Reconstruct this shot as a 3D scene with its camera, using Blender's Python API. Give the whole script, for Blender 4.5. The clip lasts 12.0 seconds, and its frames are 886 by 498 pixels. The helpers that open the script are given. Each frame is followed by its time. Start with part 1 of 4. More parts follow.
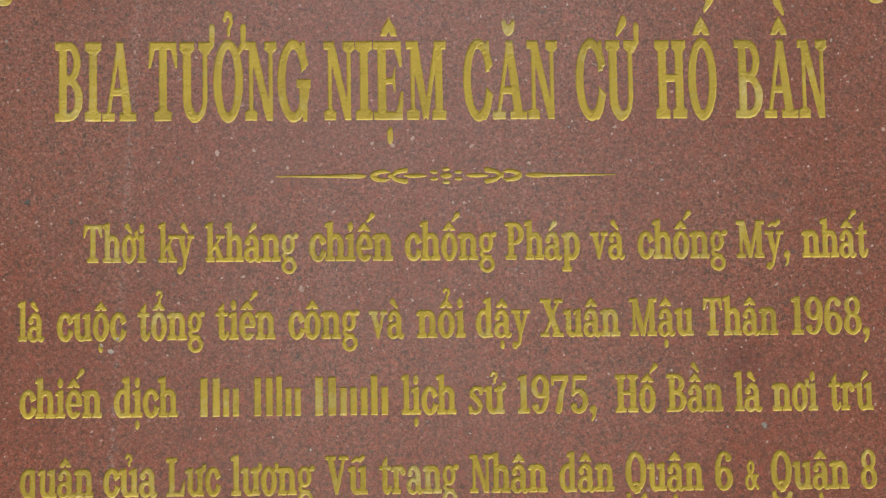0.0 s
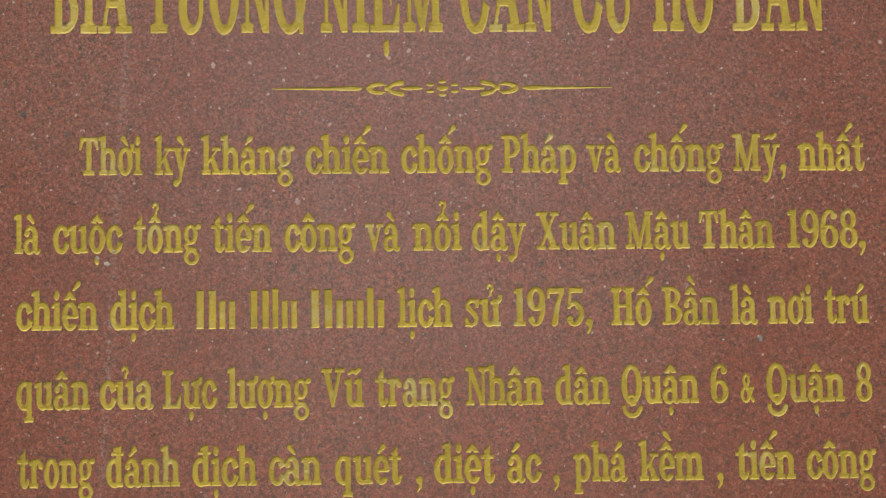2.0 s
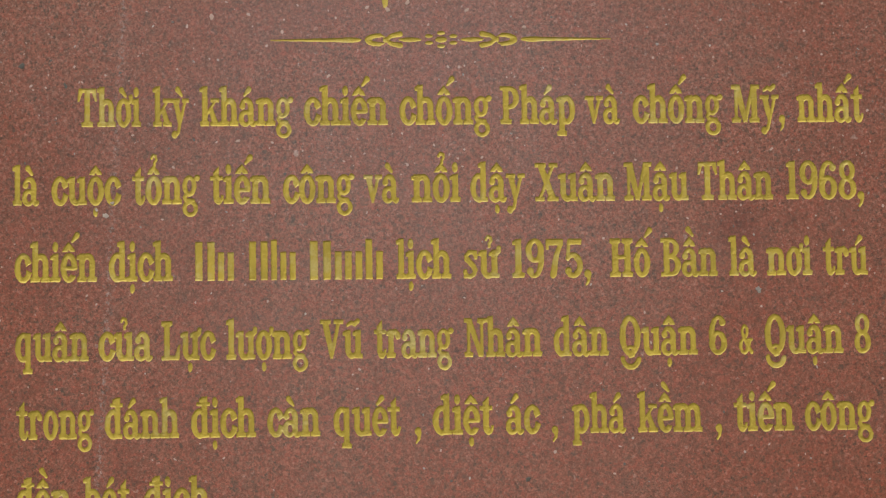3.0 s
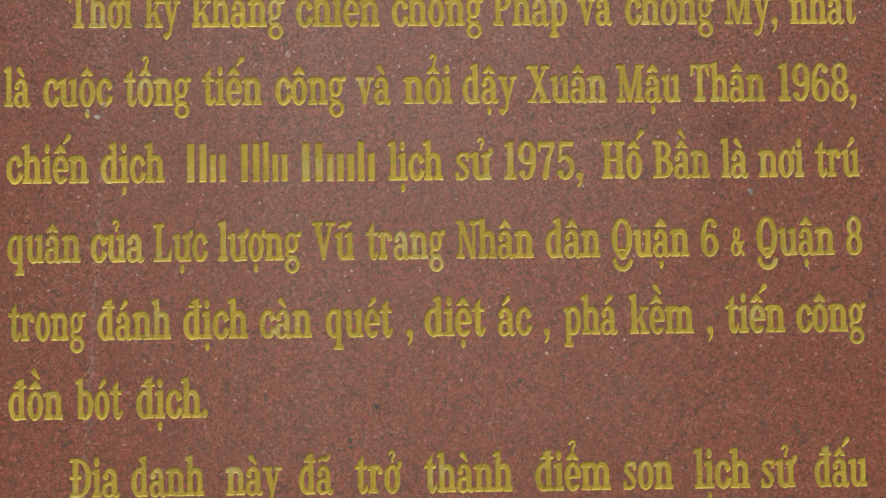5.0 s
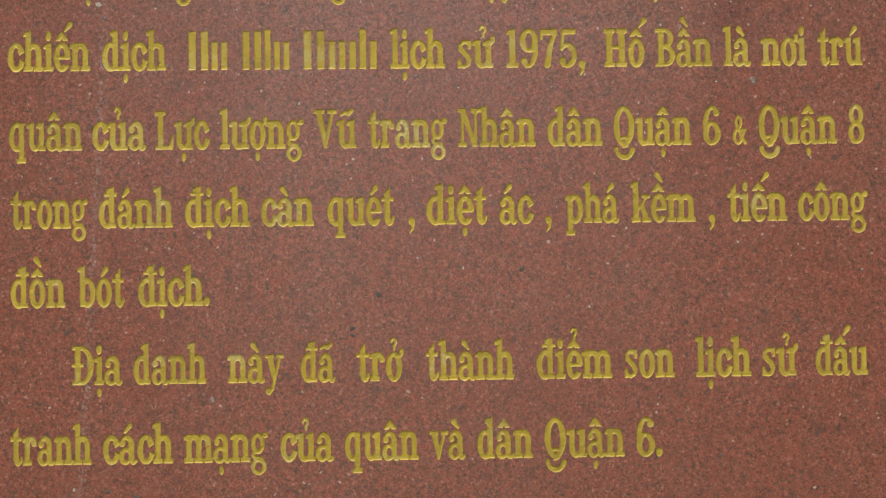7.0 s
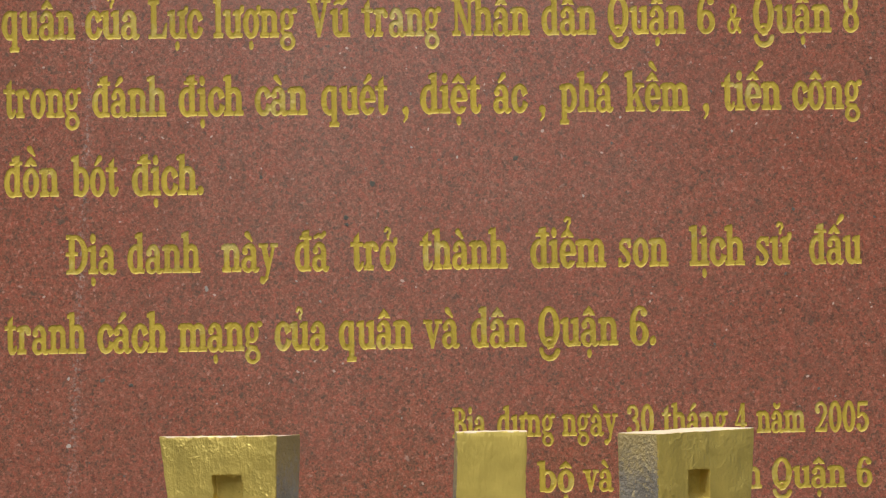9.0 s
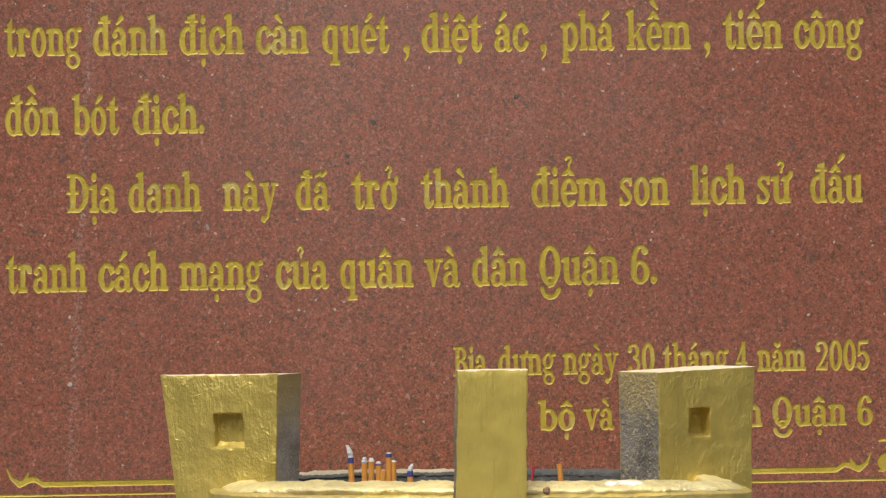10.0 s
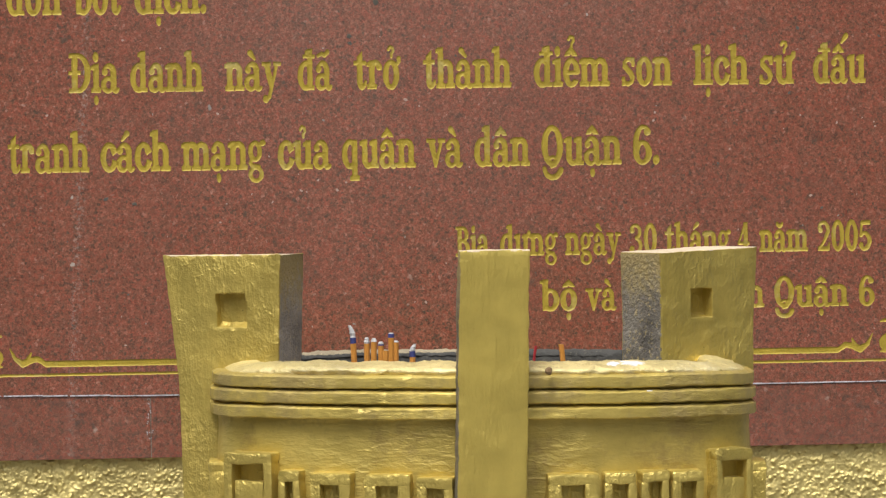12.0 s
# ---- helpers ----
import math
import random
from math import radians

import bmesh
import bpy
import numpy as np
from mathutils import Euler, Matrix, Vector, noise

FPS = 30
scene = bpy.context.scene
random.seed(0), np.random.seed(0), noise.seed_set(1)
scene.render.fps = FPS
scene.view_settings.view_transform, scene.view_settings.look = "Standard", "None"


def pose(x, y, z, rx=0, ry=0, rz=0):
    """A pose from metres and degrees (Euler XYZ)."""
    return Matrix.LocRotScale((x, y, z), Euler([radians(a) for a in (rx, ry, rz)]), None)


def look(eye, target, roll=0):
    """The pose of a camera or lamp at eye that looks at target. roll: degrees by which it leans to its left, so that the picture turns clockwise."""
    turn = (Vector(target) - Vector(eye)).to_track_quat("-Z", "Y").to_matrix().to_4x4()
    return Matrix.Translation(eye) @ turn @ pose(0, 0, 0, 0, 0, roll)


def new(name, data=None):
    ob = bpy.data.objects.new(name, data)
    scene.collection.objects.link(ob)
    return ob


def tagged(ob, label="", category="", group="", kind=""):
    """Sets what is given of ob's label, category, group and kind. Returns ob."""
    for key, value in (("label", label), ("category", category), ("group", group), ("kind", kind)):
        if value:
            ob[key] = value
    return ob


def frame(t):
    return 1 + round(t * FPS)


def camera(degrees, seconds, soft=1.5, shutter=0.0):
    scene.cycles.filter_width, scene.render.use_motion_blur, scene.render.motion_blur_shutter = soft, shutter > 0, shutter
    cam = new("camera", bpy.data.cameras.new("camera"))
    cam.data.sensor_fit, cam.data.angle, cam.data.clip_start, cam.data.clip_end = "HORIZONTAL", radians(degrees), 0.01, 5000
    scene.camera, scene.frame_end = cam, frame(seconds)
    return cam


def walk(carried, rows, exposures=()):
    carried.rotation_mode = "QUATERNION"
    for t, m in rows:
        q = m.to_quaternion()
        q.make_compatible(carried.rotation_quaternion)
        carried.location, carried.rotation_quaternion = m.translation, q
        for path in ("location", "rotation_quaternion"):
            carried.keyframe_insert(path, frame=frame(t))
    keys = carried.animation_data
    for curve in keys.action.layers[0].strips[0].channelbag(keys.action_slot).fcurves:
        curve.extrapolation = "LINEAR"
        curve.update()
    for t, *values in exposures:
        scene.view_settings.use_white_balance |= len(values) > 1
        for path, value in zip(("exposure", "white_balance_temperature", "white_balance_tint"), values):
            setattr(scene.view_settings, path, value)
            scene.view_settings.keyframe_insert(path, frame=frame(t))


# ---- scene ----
from mathutils.bvhtree import BVHTree

cam = camera(15.67, 12.0, soft=1.3)
EYE_X, EYE_Y, EYE_Z = 0.0, -4.275, 1.5
# seconds, pitch, roll, yaw: a camera that stands still and tilts down
ROWS = [
    (0.0, 10.063, 0.994, -3.130), (0.5, 9.725, 0.956, -3.153), (1.0, 9.336, 0.973, -3.173),
    (1.5, 8.966, 0.972, -3.213), (2.0, 8.507, 0.950, -3.207), (2.5, 8.061, 0.958, -3.222),
    (3.0, 7.648, 0.958, -3.229), (5.0, 5.895, 0.933, -3.378), (5.5, 5.420, 0.941, -3.393),
    (6.0, 4.940, 0.929, -3.364), (6.5, 4.421, 0.902, -3.381), (7.0, 3.908, 0.881, -3.350),
    (9.0, 1.935, 0.890, -3.459), (9.5, 1.429, 0.910, -3.457), (10.0, 0.841, 0.873, -3.443),
    (10.5, 0.273, 0.860, -3.458), (11.0, -0.124, 0.884, -3.441), (11.5, -0.561, 0.862, -3.435),
    (12.0, -1.285, 0.847, -3.402),
]
walk(cam, [(t, pose(EYE_X, EYE_Y, EYE_Z, 90 + pitch, roll, yaw)) for t, pitch, roll, yaw in ROWS],
     exposures=[(0.0, 0.13), (2.5, 0.08), (5.0, 0.07), (7.0, 0.14), (9.2, 0.19), (11.0, 0.18), (12.0, 0.12)])

# ---- light: open overcast sky, a weak wide sun from above and the left ----
world = bpy.data.worlds.new("overcast_sky")
scene.world = world
world.use_nodes = True
wn = world.node_tree.nodes
sky = wn.new("ShaderNodeTexSky")
sky.sky_type = "NISHITA"
sky.sun_disc = False
sky.sun_elevation = radians(55)
sky.sun_rotation = radians(200)
sky.dust_density = 4.0
wn["Background"].inputs["Strength"].default_value = 0.13
haze = wn.new("ShaderNodeHueSaturation")
haze.inputs["Saturation"].default_value = 0.6
world.node_tree.links.new(sky.outputs[0], haze.inputs["Color"])
world.node_tree.links.new(haze.outputs[0], wn["Background"].inputs["Color"])
sun = new("sun", bpy.data.lights.new("sun", "SUN"))
sun.data.energy = 2.5
sun.data.angle = radians(24)
sun.data.color = (1.0, 0.95, 0.86)
sun.matrix_world = look((-1.25, -2.9, 6.4), (0, 0, 0))


# ---- materials ----
def material(name):
    m = bpy.data.materials.new(name)
    m.use_nodes = True
    nt = m.node_tree
    return m, nt, nt.nodes["Principled BSDF"]


def node(nt, kind, **values):
    n = nt.nodes.new(kind)
    for key, value in values.items():
        n.inputs[key.replace("_", " ")].default_value = value
    return n


def coords(nt):
    return nt.nodes.new("ShaderNodeTexCoord").outputs["Object"]


def noise_tex(nt, vec, scale, detail=4.0, rough=0.6):
    n = node(nt, "ShaderNodeTexNoise", Scale=scale, Detail=detail, Roughness=rough)
    nt.links.new(vec, n.inputs["Vector"])
    return n.outputs["Fac"]


def ramp(nt, fac, stops, constant=False):
    r = nt.nodes.new("ShaderNodeValToRGB")
    r.color_ramp.interpolation = "CONSTANT" if constant else "LINEAR"
    while len(r.color_ramp.elements) < len(stops):
        r.color_ramp.elements.new(0.5)
    for e, (p, c) in zip(r.color_ramp.elements, stops):
        e.position = p
        e.color = (*c, 1) if len(c) == 3 else c
    nt.links.new(fac, r.inputs["Fac"])
    return r.outputs["Color"]


def grey(v):
    return (v, v, v)


def mix(nt, fac, a, b, blend="MIX"):
    n = nt.nodes.new("ShaderNodeMix")
    n.data_type = "RGBA"
    n.blend_type = blend
    for sock, v in ((n.inputs[0], fac), (n.inputs[6], a), (n.inputs[7], b)):
        if isinstance(v, (int, float)):
            sock.default_value = v
        elif isinstance(v, tuple):
            sock.default_value = (*v, 1)
        else:
            nt.links.new(v, sock)
    return n.outputs[2]


def bump(nt, bsdf, height, strength, distance):
    b = node(nt, "ShaderNodeBump", Strength=strength, Distance=distance)
    nt.links.new(height, b.inputs["Height"])
    nt.links.new(b.outputs["Normal"], bsdf.inputs["Normal"])


def node_math(nt, op, a, value):
    n = nt.nodes.new("ShaderNodeMath")
    n.operation = op
    nt.links.new(a, n.inputs[0])
    if isinstance(value, float):
        n.inputs[1].default_value = value
    else:
        nt.links.new(value, n.inputs[1])
    return n.outputs[0]


def granite_material(name, dark=1.0, rough=0.2):
    m, nt, bsdf = material(name)
    vec = coords(nt)
    warp = node(nt, "ShaderNodeTexNoise", Scale=140.0, Detail=2.0)
    nt.links.new(vec, warp.inputs["Vector"])
    shift = nt.nodes.new("ShaderNodeVectorMath")
    shift.operation = "MULTIPLY_ADD"
    nt.links.new(warp.outputs["Color"], shift.inputs[0])
    shift.inputs[1].default_value = (0.006, 0.006, 0.006)
    nt.links.new(vec, shift.inputs[2])
    v = node(nt, "ShaderNodeTexVoronoi", Scale=320.0)
    nt.links.new(shift.outputs[0], v.inputs["Vector"])
    grain = ramp(nt, v.outputs["Color"], [
        (0.0, (0.105, 0.088, 0.066)), (0.2, (0.195, 0.094, 0.062)), (0.38, (0.38, 0.108, 0.070)), (0.52, (0.23, 0.098, 0.063)),
        (0.66, (0.40, 0.148, 0.098)), (0.8, (0.245, 0.117, 0.079)), (0.92, (0.46, 0.195, 0.140)), (1.0, (0.45, 0.30, 0.24))])
    v2 = node(nt, "ShaderNodeTexVoronoi", Scale=180.0)
    nt.links.new(shift.outputs[0], v2.inputs["Vector"])
    darks = ramp(nt, v2.outputs["Color"], [(0.0, grey(0.8)), (0.07, grey(0.65)), (0.14, grey(0)), (1, grey(0))])
    col = mix(nt, darks, grain, (0.086, 0.074, 0.052))
    streaky = node(nt, "ShaderNodeTexNoise", Scale=215.0, Detail=4.0, Roughness=0.7, Distortion=2.2)
    nt.links.new(vec, streaky.inputs["Vector"])
    col = mix(nt, ramp(nt, streaky.outputs["Fac"], [(0.34, grey(0.8)), (0.455, grey(0))]), col, (0.098, 0.066, 0.044))
    col = mix(nt, ramp(nt, streaky.outputs["Fac"], [(0.54, grey(0)), (0.68, grey(0.6))]), col, (0.54, 0.180, 0.118))
    sep = nt.nodes.new("ShaderNodeSeparateXYZ")
    nt.links.new(vec, sep.inputs[0])
    # greyish film with ragged edges, denser towards the top of the stone
    film = node_math(nt, "ADD", node_math(nt, "MULTIPLY", noise_tex(nt, vec, 5.0, 8.0, 0.7), 0.9), node_math(nt, "MULTIPLY", sep.outputs["Z"], 0.28))
    col = mix(nt, ramp(nt, node_math(nt, "SUBTRACT", film, 0.5), [(0.40, grey(0)), (0.64, grey(0.2))]), col, (0.27, 0.19, 0.155))
    n_mid = noise_tex(nt, vec, 85.0, 6.0, 0.75)
    col = mix(nt, ramp(nt, n_mid, [(0.54, grey(0)), (0.66, grey(0.78))]), col, (0.085, 0.062, 0.048))
    # redder and browner drifts of crystals, a thumb wide
    drift = noise_tex(nt, vec, 34.0, 5.0, 0.7)
    col = mix(nt, ramp(nt, drift, [(0.28, grey(0.45)), (0.46, grey(0))]), col, (0.105, 0.072, 0.058))
    col = mix(nt, ramp(nt, drift, [(0.54, grey(0)), (0.72, grey(0.42))]), col, (0.44, 0.125, 0.082))
    warp2 = node(nt, "ShaderNodeTexNoise", Scale=90.0, Detail=3.0)
    nt.links.new(vec, warp2.inputs["Vector"])
    shift2 = nt.nodes.new("ShaderNodeVectorMath")
    shift2.operation = "MULTIPLY_ADD"
    nt.links.new(warp2.outputs["Color"], shift2.inputs[0])
    shift2.inputs[1].default_value = (0.022, 0.022, 0.022)
    nt.links.new(vec, shift2.inputs[2])
    v3 = node(nt, "ShaderNodeTexVoronoi", Scale=62.0)
    nt.links.new(shift2.outputs[0], v3.inputs["Vector"])
    small = ramp(nt, v3.outputs["Distance"], [(0.0, grey(1)), (0.2, grey(1)), (0.3, grey(0))])
    some = ramp(nt, v3.outputs["Color"], [(0.0, grey(0.9)), (0.20, grey(0.9)), (0.24, grey(0))])
    # grey-green grains with ragged outlines
    v4 = node(nt, "ShaderNodeTexVoronoi", Scale=88.0)
    nt.links.new(shift2.outputs[0], v4.inputs["Vector"])
    green = mix(nt, 1.0, ramp(nt, v4.outputs["Distance"], [(0.0, grey(0.85)), (0.16, grey(0.8)), (0.34, grey(0))]),
                ramp(nt, v4.outputs["Color"], [(0.0, grey(0.85)), (0.20, grey(0.85)), (0.26, grey(0))]), "MULTIPLY")
    col = mix(nt, green, col, (0.080, 0.078, 0.062))
    # splinters of pale crystal
    v5 = node(nt, "ShaderNodeTexVoronoi", Scale=175.0)
    nt.links.new(shift.outputs[0], v5.inputs["Vector"])
    splinter = mix(nt, 1.0, ramp(nt, v5.outputs["Distance"], [(0.0, grey(0.9)), (0.2, grey(0.75)), (0.34, grey(0))]),
                   ramp(nt, v5.outputs["Color"], [(0.0, grey(1)), (0.13, grey(1)), (0.17, grey(0))]), "MULTIPLY")
    col = mix(nt, splinter, col, (0.52, 0.335, 0.27))
    patches = ramp(nt, noise_tex(nt, vec, 9.0, 3.0), [(0.44, grey(0.10)), (0.60, grey(1))])
    flecks = mix(nt, 1.0, mix(nt, 1.0, small, some, "MULTIPLY"), patches, "MULTIPLY")
    col = mix(nt, flecks, col, (0.50, 0.36, 0.30))
    # pale, speckled trail where water has run down
    lean = nt.nodes.new("ShaderNodeMath")
    lean.operation = "MULTIPLY_ADD"
    lean.inputs[1].default_value = -0.057
    nt.links.new(sep.outputs["Z"], lean.inputs[0])
    nt.links.new(sep.outputs["X"], lean.inputs[2])
    trail = ramp(nt, node_math(nt, "ADD", lean.outputs[0], 1.0), [(0.682, grey(0)), (0.688, grey(0.9)), (0.692, grey(0.35)), (0.700, grey(0))])
    spots = ramp(nt, noise_tex(nt, vec, 190.0, 4.0, 0.8), [(0.5, grey(0)), (0.6, grey(0.8))])
    col = mix(nt, mix(nt, 1.0, trail, spots, "MULTIPLY"), col, (0.45, 0.40, 0.36))
    # one dark damp patch
    apart = nt.nodes.new("ShaderNodeVectorMath")
    apart.operation = "DISTANCE"
    nt.links.new(shift2.outputs[0], apart.inputs[0])
    apart.inputs[1].default_value = (0.663, 0.011, 2.113)
    damp = ramp(nt, apart.outputs["Value"], [(0.0, grey(0.42)), (0.018, grey(0.32)), (0.05, grey(0))])
    col = mix(nt, damp, col, (0.12, 0.030, 0.022))
    # hard little facets, some catching the light and some dark
    facet = node(nt, "ShaderNodeTexNoise", Scale=270.0, Detail=2.5, Roughness=0.7, Distortion=1.6)
    nt.links.new(vec, facet.inputs["Vector"])
    col = mix(nt, 1.0, col, ramp(nt, facet.outputs["Fac"], [(0.34, grey(0.58)), (0.46, grey(0.92)), (0.54, grey(1.06)), (0.68, grey(1.42))]), "MULTIPLY")
    # the upper part is weathered: pitted and full of pale grains
    above = ramp(nt, node_math(nt, "SUBTRACT", sep.outputs["Z"], 1.7), [(0.15, grey(0)), (0.55, grey(1))])
    pits = noise_tex(nt, vec, 240.0, 3.0, 0.65)
    col = mix(nt, mix(nt, 1.0, above, ramp(nt, pits, [(0.36, grey(0.8)), (0.43, grey(0))]), "MULTIPLY"), col, (0.060, 0.052, 0.042))
    col = mix(nt, mix(nt, 1.0, above, ramp(nt, pits, [(0.58, grey(0)), (0.66, grey(0.6))]), "MULTIPLY"), col, (0.50, 0.33, 0.27))
    big = noise_tex(nt, vec, 3.5, 3.0)
    col = mix(nt, ramp(nt, big, [(0.3, grey(0)), (0.75, grey(0.35))]), col, (0.22, 0.075, 0.050))
    bsdf.inputs["IOR"].default_value = 1.76
    if dark != 1.0:
        col = mix(nt, 1.0, col, grey(dark), "MULTIPLY")
    nt.links.new(col, bsdf.inputs["Base Color"])
    r = ramp(nt, noise_tex(nt, vec, 26.0, 5.0), [(0.3, grey(rough)), (0.8, grey(rough + 0.16))])
    nt.links.new(r, bsdf.inputs["Roughness"])
    bump(nt, bsdf, n_mid, 0.06, 0.002)
    return m


def paint_material(name, base, worn, metallic, rough, bump_scale, bump_size, bump_strength=0.5, worn_from=0.62, patchy=0.2,
                   stretch=(1, 1, 1), faded=None, faded_from=0.56, bump_detail=6.0, uneven=False, sprayed_above=None, ridged=False, strokes=None):
    m, nt, bsdf = material(name)
    vec = coords(nt)
    tone = noise_tex(nt, vec, 14.0, 5.0)
    fine = noise_tex(nt, vec, 160.0, 5.0, 0.7)
    light = tuple(min(1, c * (1 + patchy)) for c in base)
    deep = tuple(c * (1 - patchy) for c in base)
    col = ramp(nt, tone, [(0.3, deep), (0.5, base), (0.72, light)])
    if faded:
        patch = ramp(nt, noise_tex(nt, vec, 11.0, 6.0, 0.75), [(faded_from, grey(0)), (faded_from + 0.14, grey(0.75))])
        col = mix(nt, patch, col, faded)
    col = mix(nt, ramp(nt, fine, [(worn_from, grey(0)), (worn_from + 0.1, grey(0.7))]), col, worn)
    if sprayed_above:
        # gold overspray that reaches down from the painted top
        height, colour = sprayed_above
        xyz = nt.nodes.new("ShaderNodeSeparateXYZ")
        nt.links.new(vec, xyz.inputs[0])
        ragged = nt.nodes.new("ShaderNodeMath")
        ragged.operation = "MULTIPLY_ADD"
        nt.links.new(noise_tex(nt, vec, 90.0, 6.0, 0.8), ragged.inputs[0])
        ragged.inputs[1].default_value = 0.16
        nt.links.new(xyz.outputs["Z"], ragged.inputs[2])
        reach = nt.nodes.new("ShaderNodeMath")
        reach.operation = "SUBTRACT"
        nt.links.new(ragged.outputs[0], reach.inputs[0])
        reach.inputs[1].default_value = height + 0.08 - 0.5
        col = mix(nt, ramp(nt, reach.outputs[0], [(0.48, grey(0)), (0.53, grey(0.8))]), col, colour)
    nt.links.new(col, bsdf.inputs["Base Color"])
    bsdf.inputs["Metallic"].default_value = metallic
    nt.links.new(ramp(nt, fine, [(0.3, grey(rough)), (0.8, grey(rough + 0.2))]), bsdf.inputs["Roughness"])
    if stretch != (1, 1, 1):
        scaled = nt.nodes.new("ShaderNodeMapping")
        scaled.inputs["Scale"].default_value = stretch
        nt.links.new(vec, scaled.inputs["Vector"])
        vec = scaled.outputs["Vector"]
    height = noise_tex(nt, vec, bump_scale, bump_detail, 0.6)
    if strokes:
        # fine hairs of the brush, and a crust of dried paint between them
        hairs = nt.nodes.new("ShaderNodeMapping")
        hairs.inputs["Scale"].default_value = strokes
        nt.links.new(coords(nt), hairs.inputs["Vector"])
        hair = ramp(nt, noise_tex(nt, hairs.outputs["Vector"], 300.0, 3.0), [(0.3, grey(0)), (0.75, grey(0.12))])
        crust = ramp(nt, noise_tex(nt, vec, bump_scale * 3.1, 3.0, 0.55), [(0.48, grey(0)), (0.62, grey(0.09)), (0.7, grey(0.1))])
        here = ramp(nt, noise_tex(nt, coords(nt), 19.0, 2.0), [(0.50, grey(0.05)), (0.64, grey(1))])
        height = mix(nt, 1.0, mix(nt, 1.0, height, hair, "ADD"), mix(nt, 1.0, crust, here, "MULTIPLY"), "ADD")
    if ridged:
        # thin raised ridges left by the brush
        lines = ramp(nt, noise_tex(nt, vec, bump_scale * 0.55, 3.0), [(0.455, grey(0)), (0.5, grey(0.11)), (0.545, grey(0))])
        height = mix(nt, 1.0, height, lines, "ADD")
    if uneven:
        # crinkled in some places, brushed smooth in others
        rough_spots = ramp(nt, noise_tex(nt, coords(nt), 13.0, 2.0), [(0.36, grey(0.3)), (0.62, grey(1))])
        height = mix(nt, 1.0, height, rough_spots, "MULTIPLY")
    bump(nt, bsdf, height, bump_strength, bump_size)
    return m


granite = granite_material("polished_red_granite", 0.94, 0.13)
granite_strip = granite_material("polished_red_granite_strip", 0.86, 0.2)
letter_gold = paint_material("gold_letter_paint", (0.462, 0.345, 0.040), (0.19, 0.135, 0.035), 0.12, 0.44, 210.0, 0.0020, 0.7, 0.615, 0.2,
                             faded=(0.57, 0.49, 0.20), faded_from=0.535)
urn_gold = paint_material("brushed_gold_paint", (0.60, 0.472, 0.125), (0.38, 0.28, 0.075), 0.42, 0.34, 62.0, 0.0050, 0.55, 0.64, 0.24, faded=(0.36, 0.265, 0.085), faded_from=0.50, bump_detail=5.0, uneven=True, ridged=True, stretch=(0.55, 0.55, 1.35), strokes=(0.25, 0.25, 1.0))
ear_gold = paint_material("thick_brushed_gold_paint", (0.60, 0.472, 0.125), (0.38, 0.28, 0.075), 0.48, 0.27, 66.0, 0.0055, 0.85, 0.64, 0.24, bump_detail=5.0, uneven=True, ridged=True, stretch=(1.1, 1.1, 0.85), strokes=(1.0, 1.0, 0.12))
band_gold = paint_material("grimy_gold_paint", (0.60, 0.472, 0.125), (0.36, 0.26, 0.07), 0.40, 0.34, 110.0, 0.0035, 0.8, 0.62, 0.25, bump_detail=6.0, uneven=True, stretch=(0.6, 0.6, 1.2), strokes=(0.12, 0.12, 1.0),
                           faded=(0.42, 0.325, 0.135), faded_from=0.46)
post_gold = paint_material("smooth_gold_paint", (0.565, 0.442, 0.105), (0.44, 0.33, 0.08), 0.40, 0.32, 75.0, 0.0048, 0.7, 0.64, 0.16, stretch=(1.0, 1, 0.4), bump_detail=6.0, uneven=True, strokes=(1.0, 1.0, 0.1))
# paler base puts the lip's light from above into the paint, besides worn patches
lip_gold = paint_material("worn_top_lit_gold_paint", (0.78, 0.66, 0.31), (0.46, 0.34, 0.13), 0.28, 0.30, 95.0, 0.0090, 0.9, 0.57, 0.28, bump_detail=6.5, uneven=True, stretch=(0.6, 0.8, 1.2), faded=(0.82, 0.74, 0.50), faded_from=0.54)
wall_gold = paint_material("rough_gold_wall_paint", (0.74, 0.62, 0.25), (0.50, 0.40, 0.14), 0.42, 0.30, 330.0, 0.002, 0.6, 0.66, 0.2)
cement = paint_material("bare_dark_cement", (0.56, 0.52, 0.45), (0.80, 0.70, 0.46), 0.0, 0.6, 240.0, 0.009, 1.0, 0.545, 0.4, sprayed_above=(1.365, (0.62, 0.46, 0.14)))
cement_overspray = paint_material("dark_cement_with_gold_overspray", (0.27, 0.25, 0.21), (0.72, 0.58, 0.27), 0.2, 0.5, 220.0, 0.009, 1.0, 0.55, 0.45, faded=(0.045, 0.047, 0.05), faded_from=0.52, sprayed_above=(1.372, (0.56, 0.44, 0.18)))
rim_cement = paint_material("brown_dusty_cement", (0.34, 0.29, 0.20), (0.52, 0.43, 0.26), 0.0, 0.8, 200.0, 0.004, 0.8, 0.55, 0.3)
pale_top = paint_material("bare_pale_cement_edge", (0.74, 0.62, 0.45), (0.60, 0.46, 0.20), 0.0, 0.7, 160.0, 0.003, 0.6, 0.56, 0.12)
soot = paint_material("sooty_inner_cement", (0.070, 0.070, 0.066), (0.21, 0.195, 0.155), 0.0, 0.85, 90.0, 0.004, 0.7, 0.60, 0.35)
grout = paint_material("white_joint_filler", (0.58, 0.58, 0.62), (0.05, 0.05, 0.07), 0.0, 0.7, 200.0, 0.002, 0.5, 0.52, 0.2)
